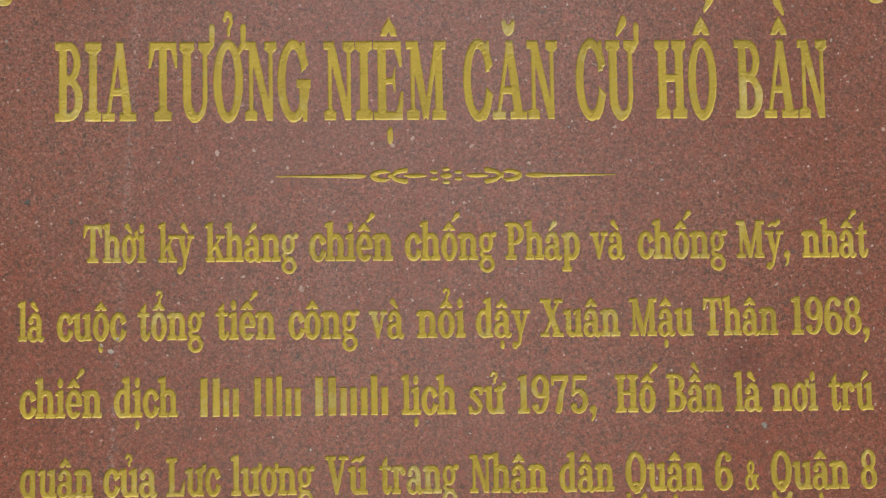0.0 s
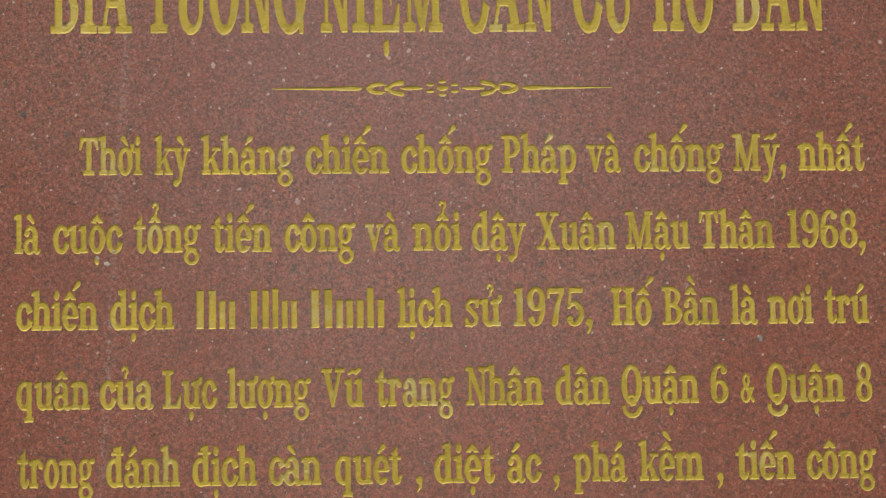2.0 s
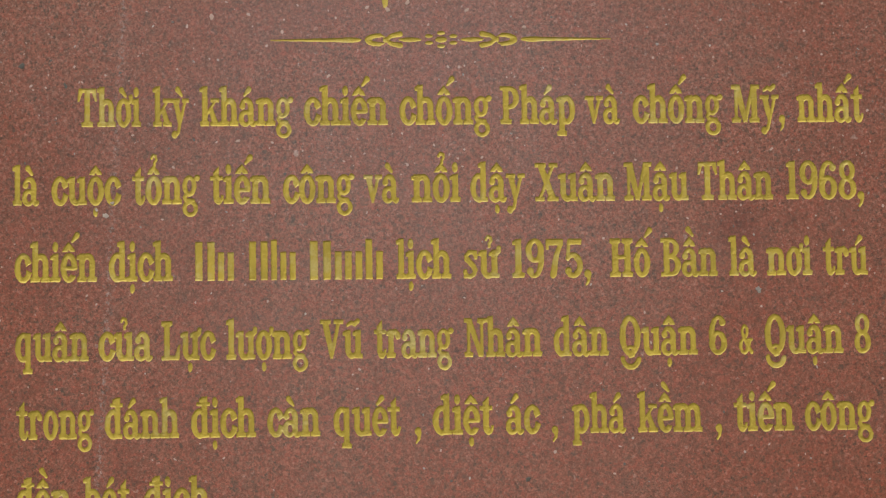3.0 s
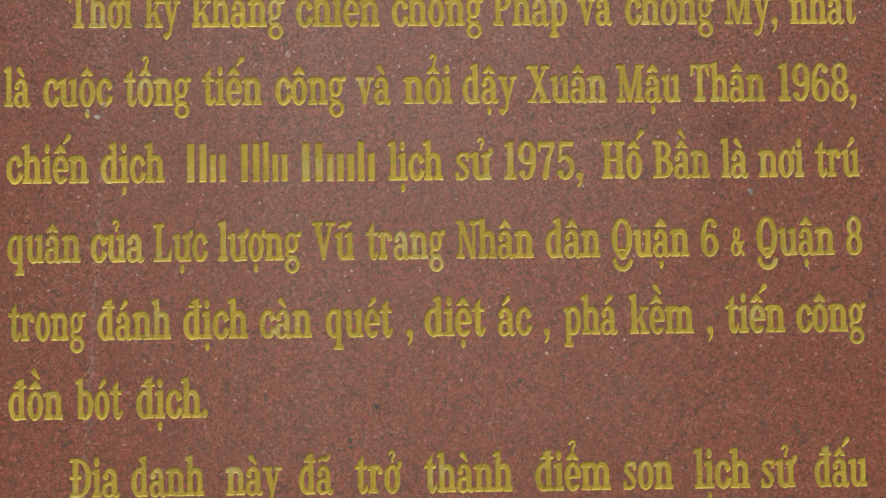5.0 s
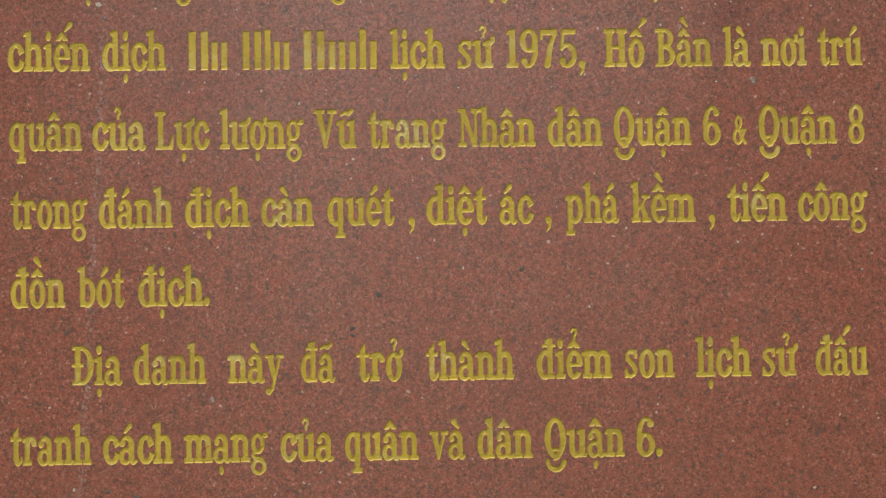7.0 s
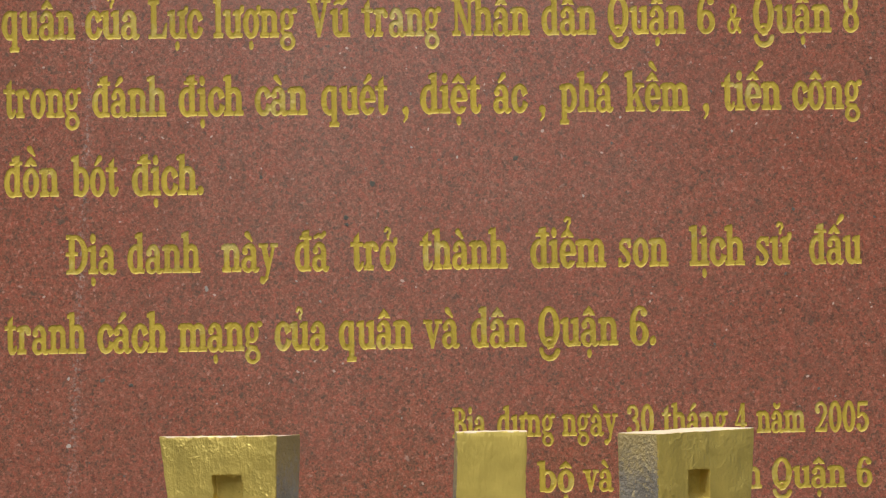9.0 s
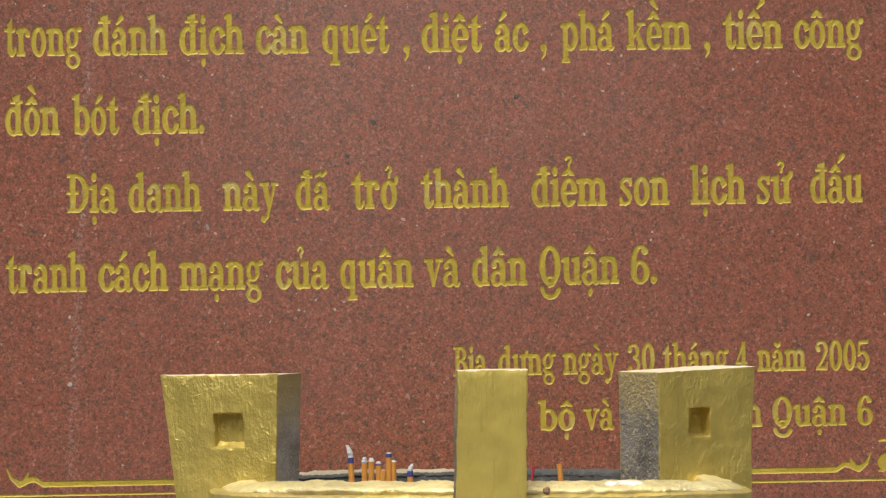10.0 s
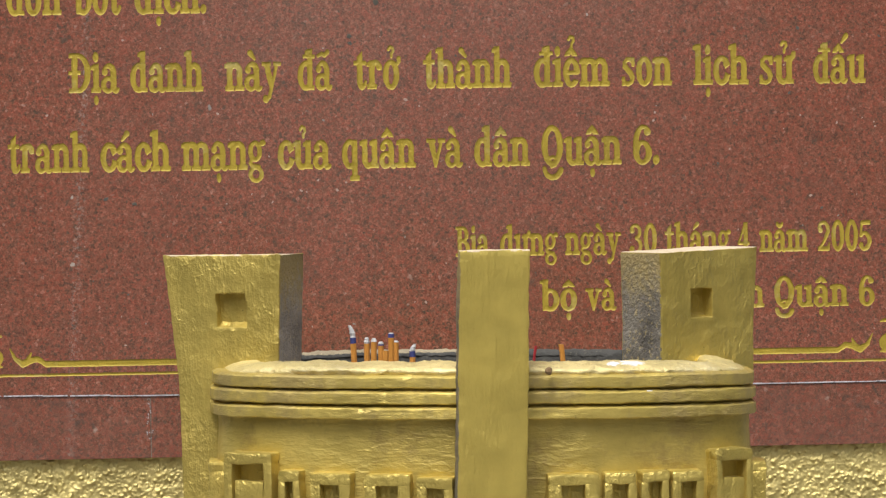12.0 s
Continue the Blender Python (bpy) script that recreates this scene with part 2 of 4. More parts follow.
filter_cork = paint_material("orange_filter_paper", (0.62, 0.27, 0.045), (0.45, 0.17, 0.03), 0.0, 0.7, 300.0, 0.001, 0.3, 0.66, 0.12)
stub_ash = paint_material("pale_cigarette_ash", (0.62, 0.62, 0.63), (0.25, 0.25, 0.26), 0.0, 0.9, 500.0, 0.002, 0.8, 0.56, 0.2)
stub_blue = paint_material("blue_printed_ring", (0.05, 0.06, 0.22), (0.12, 0.12, 0.25), 0.0, 0.6, 300.0, 0.001, 0.3, 0.7, 0.2)
red_stick = paint_material("red_dyed_stick", (0.38, 0.025, 0.03), (0.25, 0.03, 0.03), 0.0, 0.7, 300.0, 0.001, 0.3, 0.7, 0.2)
clay_lump = paint_material("brown_clay_lump", (0.26, 0.17, 0.09), (0.40, 0.28, 0.14), 0.0, 0.8, 300.0, 0.003, 0.8, 0.58, 0.25)
white_scrap = paint_material("white_paper_scrap", (0.78, 0.77, 0.76), (0.6, 0.58, 0.55), 0.0, 0.8, 200.0, 0.002, 0.4, 0.68, 0.08)
ash_bed_mat = paint_material("grey_ash", (0.20, 0.19, 0.18), (0.35, 0.33, 0.30), 0.0, 0.95, 120.0, 0.01, 0.8, 0.6, 0.3)
paving_mat = paint_material("grey_paving_concrete", (0.26, 0.25, 0.23), (0.18, 0.17, 0.16), 0.0, 0.85, 40.0, 0.004, 0.5, 0.62, 0.15)
# dark so that the added, unseen walls mirror dimly near the plaque's edges
dark_plaster_mat = paint_material("dark_unseen_wall_plaster", (0.060, 0.060, 0.053), (0.05, 0.055, 0.045), 0.0, 0.9, 30.0, 0.004, 0.5, 0.60, 0.25)
plaster_mat = paint_material("weathered_plaster", (0.30, 0.29, 0.26), (0.20, 0.19, 0.17), 0.0, 0.9, 30.0, 0.004, 0.5, 0.62, 0.15)


# ---- building helpers ----
def thing(name, label, category, group="", kind="", at=(0, 0, 0)):
    ob = new(name)
    ob.location = at
    return tagged(ob, label, category, group, kind)


def link_mesh(name, verts, faces, mats, parent=None, label="", smooth=False, index=None):
    me = bpy.data.meshes.new(name)
    me.from_pydata(verts, [], faces)
    for m in mats if isinstance(mats, (list, tuple)) else [mats]:
        me.materials.append(m)
    if index is not None:
        me.polygons.foreach_set("material_index", index)
    if smooth:
        me.polygons.foreach_set("use_smooth", [True] * len(me.polygons))
    me.update()
    ob = new(name, me)
    if parent:
        ob.parent = parent
    if label:
        tagged(ob, label)
    return ob


def part(name, bm, mat, parent=None, label="", smooth=False):
    bmesh.ops.recalc_face_normals(bm, faces=bm.faces)
    me = bpy.data.meshes.new(name)
    bm.to_mesh(me)
    bm.free()
    for m in mat if isinstance(mat, (list, tuple)) else [mat]:
        me.materials.append(m)
    if smooth:
        me.polygons.foreach_set("use_smooth", [True] * len(me.polygons))
        if smooth == "edges":
            me.set_sharp_from_angle(angle=radians(30))
    ob = new(name, me)
    if parent:
        ob.parent = parent
    if label:
        tagged(ob, label)
    return ob


def box(bm, x0, x1, y0, y1, z0, z1, bevel=0.0, cuts=0):
    made = bmesh.ops.create_cube(bm, size=1.0)["verts"]
    for v in made:
        v.co = Vector(((x0 + x1) / 2 + v.co.x * (x1 - x0), (y0 + y1) / 2 + v.co.y * (y1 - y0), (z0 + z1) / 2 + v.co.z * (z1 - z0)))
    edges = list({e for v in made for e in v.link_edges})
    if bevel:
        bmesh.ops.bevel(bm, geom=edges, offset=bevel, segments=2, affect="EDGES", profile=0.6)


def wobble(bm, size, scale, seed=0.0):
    """Uneven, hand-shaped surface."""
    for v in bm.verts:
        n = noise.noise_vector(v.co * scale + Vector((seed, seed * 0.7, 0)))
        v.co += n * size


# ---- the letter shapes: a condensed slab-serif alphabet made of stems, bowls and strokes ----
STEM, HAIR, SLAB, XH, CAP, ASC = 10.5, 5.5, 6.5, 49.0, 68.0, 71.0


def rect(x0, y0, x1, y1):
    return lambda x, y: np.maximum(np.maximum(x0 - x, x - x1), np.maximum(y0 - y, y - y1))


def poly(*pts):
    """A convex outline."""
    area = sum(a[0] * b[1] - b[0] * a[1] for a, b in zip(pts, pts[1:] + pts[:1]))
    pts = pts if area > 0 else pts[::-1]

    def field(x, y):
        d = np.full_like(x, -1e9)
        for (ax, ay), (bx, by) in zip(pts, pts[1:] + pts[:1]):
            ln = math.hypot(bx - ax, by - ay)
            d = np.maximum(d, ((x - ax) * (by - ay) - (y - ay) * (bx - ax)) / ln)
        return d
    return field


def oval(cx, cy, rx, ry):
    return lambda x, y: (np.sqrt(((x - cx) / rx) ** 2 + ((y - cy) / ry) ** 2) - 1) * min(rx, ry)


def cut(a, b):
    return lambda x, y: np.maximum(a(x, y), -b(x, y))


def clip(a, b):
    return lambda x, y: np.maximum(a(x, y), b(x, y))


def ring(x0, y0, x1, y1, side=STEM, top=HAIR):
    cx, cy, rx, ry = (x0 + x1) / 2, (y0 + y1) / 2, (x1 - x0) / 2, (y1 - y0) / 2
    return cut(oval(cx, cy, rx, ry), oval(cx, cy, rx - side, ry - top))


def stroke(pts, w0, w1=None):
    """A brush line through pts, from width w0 to w1."""
    w1 = w0 if w1 is None else w1
    n = len(pts) - 1

    def field(x, y):
        d = np.full_like(x, 1e9)
        for i, ((ax, ay), (bx, by)) in enumerate(zip(pts, pts[1:])):
            dx, dy = bx - ax, by - ay
            t = np.clip(((x - ax) * dx + (y - ay) * dy) / (dx * dx + dy * dy), 0, 1)
            half = (w0 + (w1 - w0) * (i + t) / n) / 2
            d = np.minimum(d, np.hypot(x - ax - t * dx, y - ay - t * dy) - half)
        return d
    return field


def arc(cx, cy, rx, ry, a0, a1, w0, w1=None, steps=9):
    pts = [(cx + rx * math.cos(radians(a0 + (a1 - a0) * k / steps)), cy + ry * math.sin(radians(a0 + (a1 - a0) * k / steps))) for k in range(steps + 1)]
    return stroke(pts, w0, w1)


def foot(x, w=STEM, y=0.0, out=4.5):
    return [rect(x - out, y, x + w + out, y + SLAB), poly((x - out, y + SLAB), (x + w + out, y + SLAB), (x + w, y + SLAB + 3), (x, y + SLAB + 3))]


def head(x, y=CAP, w=STEM, out=4.5):
    return [rect(x - out, y - SLAB, x + w + out, y), poly((x - out, y - SLAB), (x + w + out, y - SLAB), (x + w, y - SLAB - 3), (x, y - SLAB - 3))]


def flag(x, y):
    return [poly((x - 5, y - 3), (x + STEM, y + 1), (x + STEM, y - 10), (x - 5, y - 9))]


def stem(x, y0, y1, w=STEM):
    return [rect(x, y0, x + w, y1)]


def arch(x0, xi0, xi1, x1, yb, yt, th=9.0):
    outer = oval((x0 + x1) / 2, yb, (x1 - x0) / 2, yt - yb)
    inner = oval((xi0 + xi1) / 2, yb, (xi1 - xi0) / 2, yt - yb - th)
    return [clip(cut(outer, inner), lambda x, y: yb - y - 0.3)]


def bowl_under(x0, xi0, xi1, x1, yt, yb, th=8.0):
    outer = oval((x0 + x1) / 2, yt, (x1 - x0) / 2, yt - yb)
    inner = oval((xi0 + xi1) / 2, yt, (xi1 - xi0) / 2, yt - yb - th)
    return [clip(cut(outer, inner), lambda x, y: y - yt - 0.3)]


def right_of(a, x0):
    return clip(a, lambda x, y: x0 - x)


def left_of(a, x0):
    return clip(a, lambda x, y: x - x0)


def hump(x):
    """The arch and right-hand stem of n, h and m, from a stem at x."""
    return arch(x + 4, x + STEM, x + 22, x + 32.5, 33, XH + 0.5) + stem(x + 22, 0, 33.5) + foot(x + 22, out=4)


def base_letters():
    g = {}
    g["i"] = (20, stem(5, 0, XH) + flag(5, XH) + foot(5) + [oval(10, 62, 5.2, 8)])
    g["ı"] = (20, stem(5, 0, XH) + flag(5, XH) + foot(5))
    g["l"] = (20, stem(5, 0, ASC) + flag(5, ASC) + foot(5))
    g["n"] = (42, stem(5, 0, XH) + flag(5, XH) + foot(5, out=4) + hump(5))
    g["h"] = (42, stem(5, 0, ASC) + flag(5, ASC) + foot(5, out=4) + hump(5))
    g["m"] = (63, stem(5, 0, XH) + flag(5, XH) + foot(5, out=4) + hump(5) + hump(26.5))
    g["u"] = (42, stem(5, 16, XH) + flag(5, XH) + bowl_under(5, 15.5, 27, 33, 16, -1) + stem(27, 0, XH) + flag(27, XH) + [rect(30, 0, 41.5, SLAB)])
    g["r"] = (33, stem(5, 0, XH) + flag(5, XH) + foot(5) + arch(9, 15.5, 24, 31, 34, XH + 1, 7) + [oval(26, 39, 5.6, 6.2)])
    g["t"] = (27, stem(7, 11, 56) + [poly((7, 56), (17.5, 66), (17.5, 54)), rect(0, XH - 6.5, 25, XH)] + bowl_under(7, 17.5, 23, 27, 14, -1, 8))
    g["o"] = (36, [ring(1, -1, 35, XH + 1, STEM, HAIR)])
    g["c"] = (33, [cut(ring(1, -1, 37, XH + 1, STEM, HAIR + 1), poly((19, 24), (50, 42), (50, 10))), oval(28.5, 37, 5.6, 6.4), arc(18, 18, 13.5, 16, -75, -12, 7, 4)])
    g["e"] = (34, [cut(ring(1, -1, 35, XH + 1, STEM, HAIR + 1), poly((20, 12), (40, 8), (40, 23), (20, 23))), rect(8, 21, 33, 26.5)])
    g["a"] = (38, [clip(cut(oval(14, 13, 13.5, 14.5), oval(16, 13, 6.2, 8.5)), lambda x, y: x - 24)] + stem(21.5, 5, 36) + arch(3, 9, 21.5, 32, 33, XH + 1, 7)
              + [oval(8, 36, 5.6, 6), rect(13, 22.5, 24, 27.5), arc(31.5, 9, 5.5, 8, 180, 330, 7, 5)])
    g["d"] = (40, [left_of(ring(1, -1, 37, XH + 1, STEM, HAIR + 1), 27)] + stem(23.5, 0, ASC) + flag(23.5, ASC) + [rect(28, 0, 38.5, SLAB)])
    g["đ"] = (40, g["d"][1] + [rect(13, 56, 40, 61)])
    g["b"] = (40, [right_of(ring(3, -1, 39, XH + 1, STEM, HAIR + 1), 12)] + stem(5, 1, ASC) + flag(5, ASC))
    g["p"] = (40, [right_of(ring(3, -1, 39, XH + 1, STEM, HAIR + 1), 12)] + stem(5, -20, XH) + flag(5, XH) + foot(5, y=-22))
    g["q"] = (40, [left_of(ring(1, -1, 37, XH + 1, STEM, HAIR + 1), 27)] + stem(23.5, -20, XH) + foot(23.5, y=-22))
    g["g"] = (38, [ring(2, 14, 31, XH + 1, 8.5, 5), oval(33.5, 46.5, 5.5, 5), stroke([(25, 42), (33, 47)], 5),
                   stroke([(9, 18), (6, 11), (10, 6), (24, 4)], 5.5, 8), ring(2, -23, 34, 6, 7.5, 6)])
    g["k"] = (42, stem(5, 0, ASC) + flag(5, ASC) + foot(5, out=4) + [poly((15, 18), (15, 25), (32, 46), (37, 46)), poly((20, 27), (27, 33), (40, 4), (28, 4)),
              rect(24, XH - 6, 42, XH), rect(24, 0, 43, SLAB)])
    vee = [poly((4, XH - 2), (15.5, XH - 2), (24, 8), (18, -1)), poly((36, XH - 2), (30.5, XH - 2), (18, 4), (21.5, -1)), rect(0, XH - 6, 19, XH), rect(26, XH - 6, 41, XH)]
    g["v"] = (40, vee)
    g["y"] = (40, vee + [stroke([(20, 4), (16, -12), (9, -18)], 5.5, 6), oval(7.5, -15.5, 6, 6.4)])
    g["s"] = (32, [stroke([(27, 40), (22, 46), (14, 46.5), (7.5, 40), (8.5, 32), (15, 27), (22, 22), (26, 14), (22, 5), (15, 2), (8, 4), (5, 10)], 6.5, 6.5),
                   stroke([(8.5, 34), (15, 27.5), (22, 21), (25, 14)], 9), rect(24, 34, 29, 49), rect(2.5, 0, 7.5, 15)])
    # capitals
    g["I"] = (26, stem(7.5, 0, CAP, 11) + foot(7.5, 11, out=6) + head(7.5, CAP, 11, out=6))
    g["H"] = (48, stem(6, 0, CAP, 11) + stem(31, 0, CAP, 11) + foot(6, 11) + foot(31, 11) + head(6, CAP, 11) + head(31, CAP, 11) + [rect(16, 32, 32, 38)])
    g["T"] = (45, stem(17, 0, CAP, 11) + foot(17, 11, out=7) + [rect(3, CAP - 6, 42, CAP), poly((1, 46), (4, 46), (12, CAP - 3), (3, CAP)), poly((44, 46), (41, 46), (33, CAP - 3), (42, CAP))])
    g["B"] = (43, stem(6, 0, CAP, 11) + [rect(0, 0, 22, SLAB), rect(0, CAP - SLAB, 22, CAP), right_of(ring(2, 33, 38, CAP, 10, 6), 17), right_of(ring(-2, 0, 41.5, 38, 11, 6), 17)])
    g["P"] = (41, stem(6, 0, CAP, 11) + foot(6, 11, out=6) + [rect(0, CAP - SLAB, 20, CAP), right_of(ring(-2, 27, 40, CAP, 11, 6), 15)])
    g["D"] = (46, stem(6, 0, CAP, 11) + [rect(0, 0, 20, SLAB), rect(0, CAP - SLAB, 20, CAP), right_of(ring(-8, 0, 45, CAP, 11, 6), 16)])
    g["Đ"] = (46, g["D"][1] + [rect(-1, 32, 24, 37.5)])
    g["E"] = (44, stem(6, 0, CAP, 11) + [rect(0, 0, 40, SLAB), rect(0, CAP - SLAB, 38, CAP), poly((41, 24), (38.5, 24), (30, 2), (40, 0)), poly((39.5, 46), (37, 46), (28, CAP - 3), (38, CAP)),
              rect(16, 31, 28, 36), poly((25, 34), (30, 23), (30, 45))])
    g["L"] = (42, stem(6, 0, CAP, 11) + head(6, CAP, 11, out=6) + [rect(0, 0, 38, SLAB), poly((41, 26), (38.5, 26), (28, 2), (39, 0))])
    g["A"] = (50, [poly((20, CAP), (30, CAP), (44, 3), (32, 3)), poly((22, CAP), (27, CAP), (11, 3), (6, 3)), rect(0, 0, 18, SLAB), rect(26, 0, 50, SLAB), rect(13, 22, 34, 28)])
    g["V"] = (48, [poly((4, CAP - 3), (16, CAP - 3), (29, 8), (22, -1)), poly((43, CAP - 3), (37, CAP - 3), (22, 8), (26, -1)), rect(0, CAP - SLAB, 22, CAP), rect(30, CAP - SLAB, 49, CAP)])
    g["N"] = (52, stem(8, 0, CAP, 6) + stem(40, 0, CAP, 6) + foot(8, 6, out=6.5) + head(40, CAP, 6, out=6.5) + [rect(1, CAP - SLAB, 18, CAP), poly((6, CAP), (18, CAP), (46, 0), (36, 0))])
    g["M"] = (64, stem(8, 0, CAP, 5.5) + stem(46, 0, CAP, 11) + foot(8, 5.5, out=6.5) + foot(46, 11, out=5) + [rect(1, CAP - SLAB, 18, CAP), rect(45, CAP - SLAB, 63, CAP),
              poly((6, CAP), (19, CAP), (35, 4), (27, 0)), poly((52, CAP), (46, CAP), (28, 4), (34, 0))])
    g["O"] = (46, [ring(1, -1.5, 45, CAP + 1.5, 11.5, 6.5)])
    g["C"] = (46, [cut(ring(1, -1.5, 49, CAP + 1.5, 11.5, 7), poly((26, 34), (60, 54), (60, 14))), poly((38, CAP), (42.5, CAP), (43, 42), (40, 42)), arc(25, 20, 18, 20, -60, 0, 7, 4)])
    g["G"] = (50, [cut(ring(1, -1.5, 49, CAP + 1.5, 11.5, 7), poly((26, 33), (60, 58), (60, 30))), poly((38, CAP), (42.5, CAP), (43, 44), (40, 44)), rect(30, 28, 50, 35), rect(34, 8, 45, 30), rect(39, -1, 45, 12)])
    g["U"] = (47, stem(6, 20, CAP, 11) + head(6, CAP, 11) + stem(34, 20, CAP, 6) + head(34, CAP, 6, out=5.5) + bowl_under(6, 17, 34, 40, 20.5, -1.5, 7))
    g["Q"] = (48, [ring(1, -1.5, 46, CAP + 1.5, 11.5, 6.5), arc(24, 7, 8, 7, 170, 20, 5), stroke([(31, 10), (30, 0), (22, -3)], 6, 5), arc(24, -4.5, 18, 17.5, 185, 345, 7.5, 9.5)])
    g["X"] = (50, [poly((5, CAP - 3), (18, CAP - 3), (45, 3), (32, 3)), poly((43, CAP - 3), (37, CAP - 3), (6, 3), (12, 3)), rect(0, 0, 19, SLAB), rect(27, 0, 50, SLAB), rect(0, CAP - SLAB, 23, CAP), rect(31, CAP - SLAB, 49, CAP)])
    for ch, k in (("A", 1.08), ("N", 0.92), ("E", 1.11), ("I", 1.08), ("U", 1.06), ("H", 1.06), ("B", 1.05)):
        w, strokes = g[ch]
        g[ch] = (w * k, [lambda x, y, p=p, k=k: p(x / k, y) for p in strokes])
    # figures and signs
    g["0"] = (37, [ring(2, -1, 36, CAP + 1, 10, 6)])
    g["1"] = (27, stem(9, 0, CAP) + flag(9, CAP) + foot(9, out=6))
    six = [ring(2, -1, 36, 41, 10, 5.5), left_of(arc(20, 34, 13.5, 31.5, 88, 190, 6, 10), 22), oval(28.5, 57, 5.8, 6.2), stroke([(19, 66), (25, 65), (30, 60)], 5.5)]
    g["6"] = (37, six)
    g["9"] = (37, [lambda x, y, p=p: p(37.5 - x, CAP - y) for p in six])
    g["8"] = (37, [ring(4, 33, 34, CAP + 1, 8.5, 5.5), ring(2, -1, 36, 38, 9.5, 5.5)])
    g["5"] = (37, [rect(8, CAP - 9, 33, CAP), stroke([(9, 64), (7, 38)], 5), arc(17, 21, 14, 19, 140, -140, 7, 8, 12), oval(7.5, 11, 5.5, 6), arc(16, 21, 14.5, 17, 55, -55, 9.5)])
    g["7"] = (37, [rect(4, CAP - 10, 35, CAP), rect(3, 50, 7, CAP), stroke([(32, 61), (22, 38), (16, 4)], 6, 11)])
    g["2"] = (37, [arc(17.5, 49, 13, 16, 165, -20, 6, 9), stroke([(30, 44), (22, 26), (6, 5)], 9, 5), rect(3, 0, 32, 9), poly((35, 18), (32, 18), (25, 3), (33, 0)), oval(9, 48, 5.6, 6)])
    g["3"] = (37, [arc(17, 51, 12, 14.5, 150, -75, 6, 8), arc(17, 18, 14, 17, 75, -150, 7, 8, 12), oval(8, 53, 5.6, 6), oval(7.5, 12, 5.6, 6)])
    g["4"] = (38, [rect(20.5, 0, 31, CAP), rect(2, 17, 37, 23), stroke([(24, 64), (5, 21)], 5), rect(15, 0, 36, SLAB)])
    g["&"] = (44, [ring(8, 36, 30, CAP, 7, 5), ring(1, -1, 32, 38, 9, 6), stroke([(14, 44), (26, 20), (40, 3)], 8, 8), stroke([(28, 8), (38, 34)], 4.5), rect(29, 31, 43, 36)])
    g["&"] = (44, [lambda x, y, p=p: p(x, y / 0.76) for p in g["&"][1]])
    g[","] = (14, [oval(7, 5.5, 6, 6.5), stroke([(10, 4), (8, -8), (4, -14)], 6, 2.5)])
    g["."] = (13, [oval(6.5, 7, 5.4, 7.5)])
    # plain bars that stand for a name
    g["#"] = (46, [rect(4, 0, 17, CAP), rect(29, 0, 42, CAP)])
    g["="] = (37, [rect(3, 0, 14, XH), rect(23, 0, 34, XH)])
    g["|"] = (19, [rect(4, 0, 15, XH)])
    g["%"] = (39, [rect(4, 0, 15, ASC), rect(24, 0, 35, XH)])
    return g


LETTERS = base_letters()


def mark(kind, x, y):
    if kind == "acute":
        return [stroke([(x - 5, y), (x + 5, y + 11)], 4, 10)]
    if kind == "grave":
        return [stroke([(x + 5, y), (x - 5, y + 11)], 4, 10)]
    if kind == "hat":
        return [cut(poly((x - 13, y - 1), (x - 10, y + 5), (x, y + 15), (x + 10, y + 5), (x + 13, y - 1)), poly((x - 5, y - 2.5), (x, y + 3.5), (x + 5, y - 2.5)))]
    if kind == "breve":
        return [clip(cut(oval(x, y + 10, 10, 11), oval(x, y + 14, 5, 6)), lambda u, v: v - y - 12)]
    if kind == "hook":
        return [stroke([(x - 5, y + 14), (x - 2, y + 19), (x + 4, y + 17), (x + 5, y + 11), (x + 1, y + 6), (x + 1, y + 1)], 4.5, 4)]
    if kind == "tilde":
        return [stroke([(x - 11, y + 4), (x - 3, y + 8), (x + 4, y + 5), (x + 11, y + 11)], 5, 8)]
    if kind == "dot":
        return [oval(x, -14, 4.2, 7)]
    tall = 10 if y > XH + 10 else 2
    return [stroke([(x - 2, y - 10), (x + 4, y - 3), (x + 4, y + tall)], 5, 8)]  # horn


ACCENTED = {}
for row in ("Ưu U horn;Ơ O horn;Ở O horn hook;Ệ E hat dot;Ă A breve;Ứ U horn acute;Ố O hat acute;Ầ A hat grave;"
            "á a acute;à a grave;ã a tilde;ạ a dot;â a hat;ấ a hat acute;ầ a hat grave;ậ a hat dot;ă a breve;"
            "é e acute;ê e hat;ế e hat acute;ề e hat grave;ể e hat hook;ệ e hat dot;í ı acute;ị i dot;"
            "ó o acute;ô o hat;ố o hat acute;ồ o hat grave;ổ o hat hook;ộ o hat dot;ơ o horn;ờ o horn grave;ở o horn hook;ợ o horn dot;"
            "ú u acute;ủ u hook;ũ u tilde;ư u horn;ử u horn hook;ữ u horn tilde;ự u horn dot;ứ u horn acute;ỳ y grave;ỹ y tilde").split(";"):
    sign, base, *marks = row.split()
    ACCENTED[sign[0]] = (base, marks)


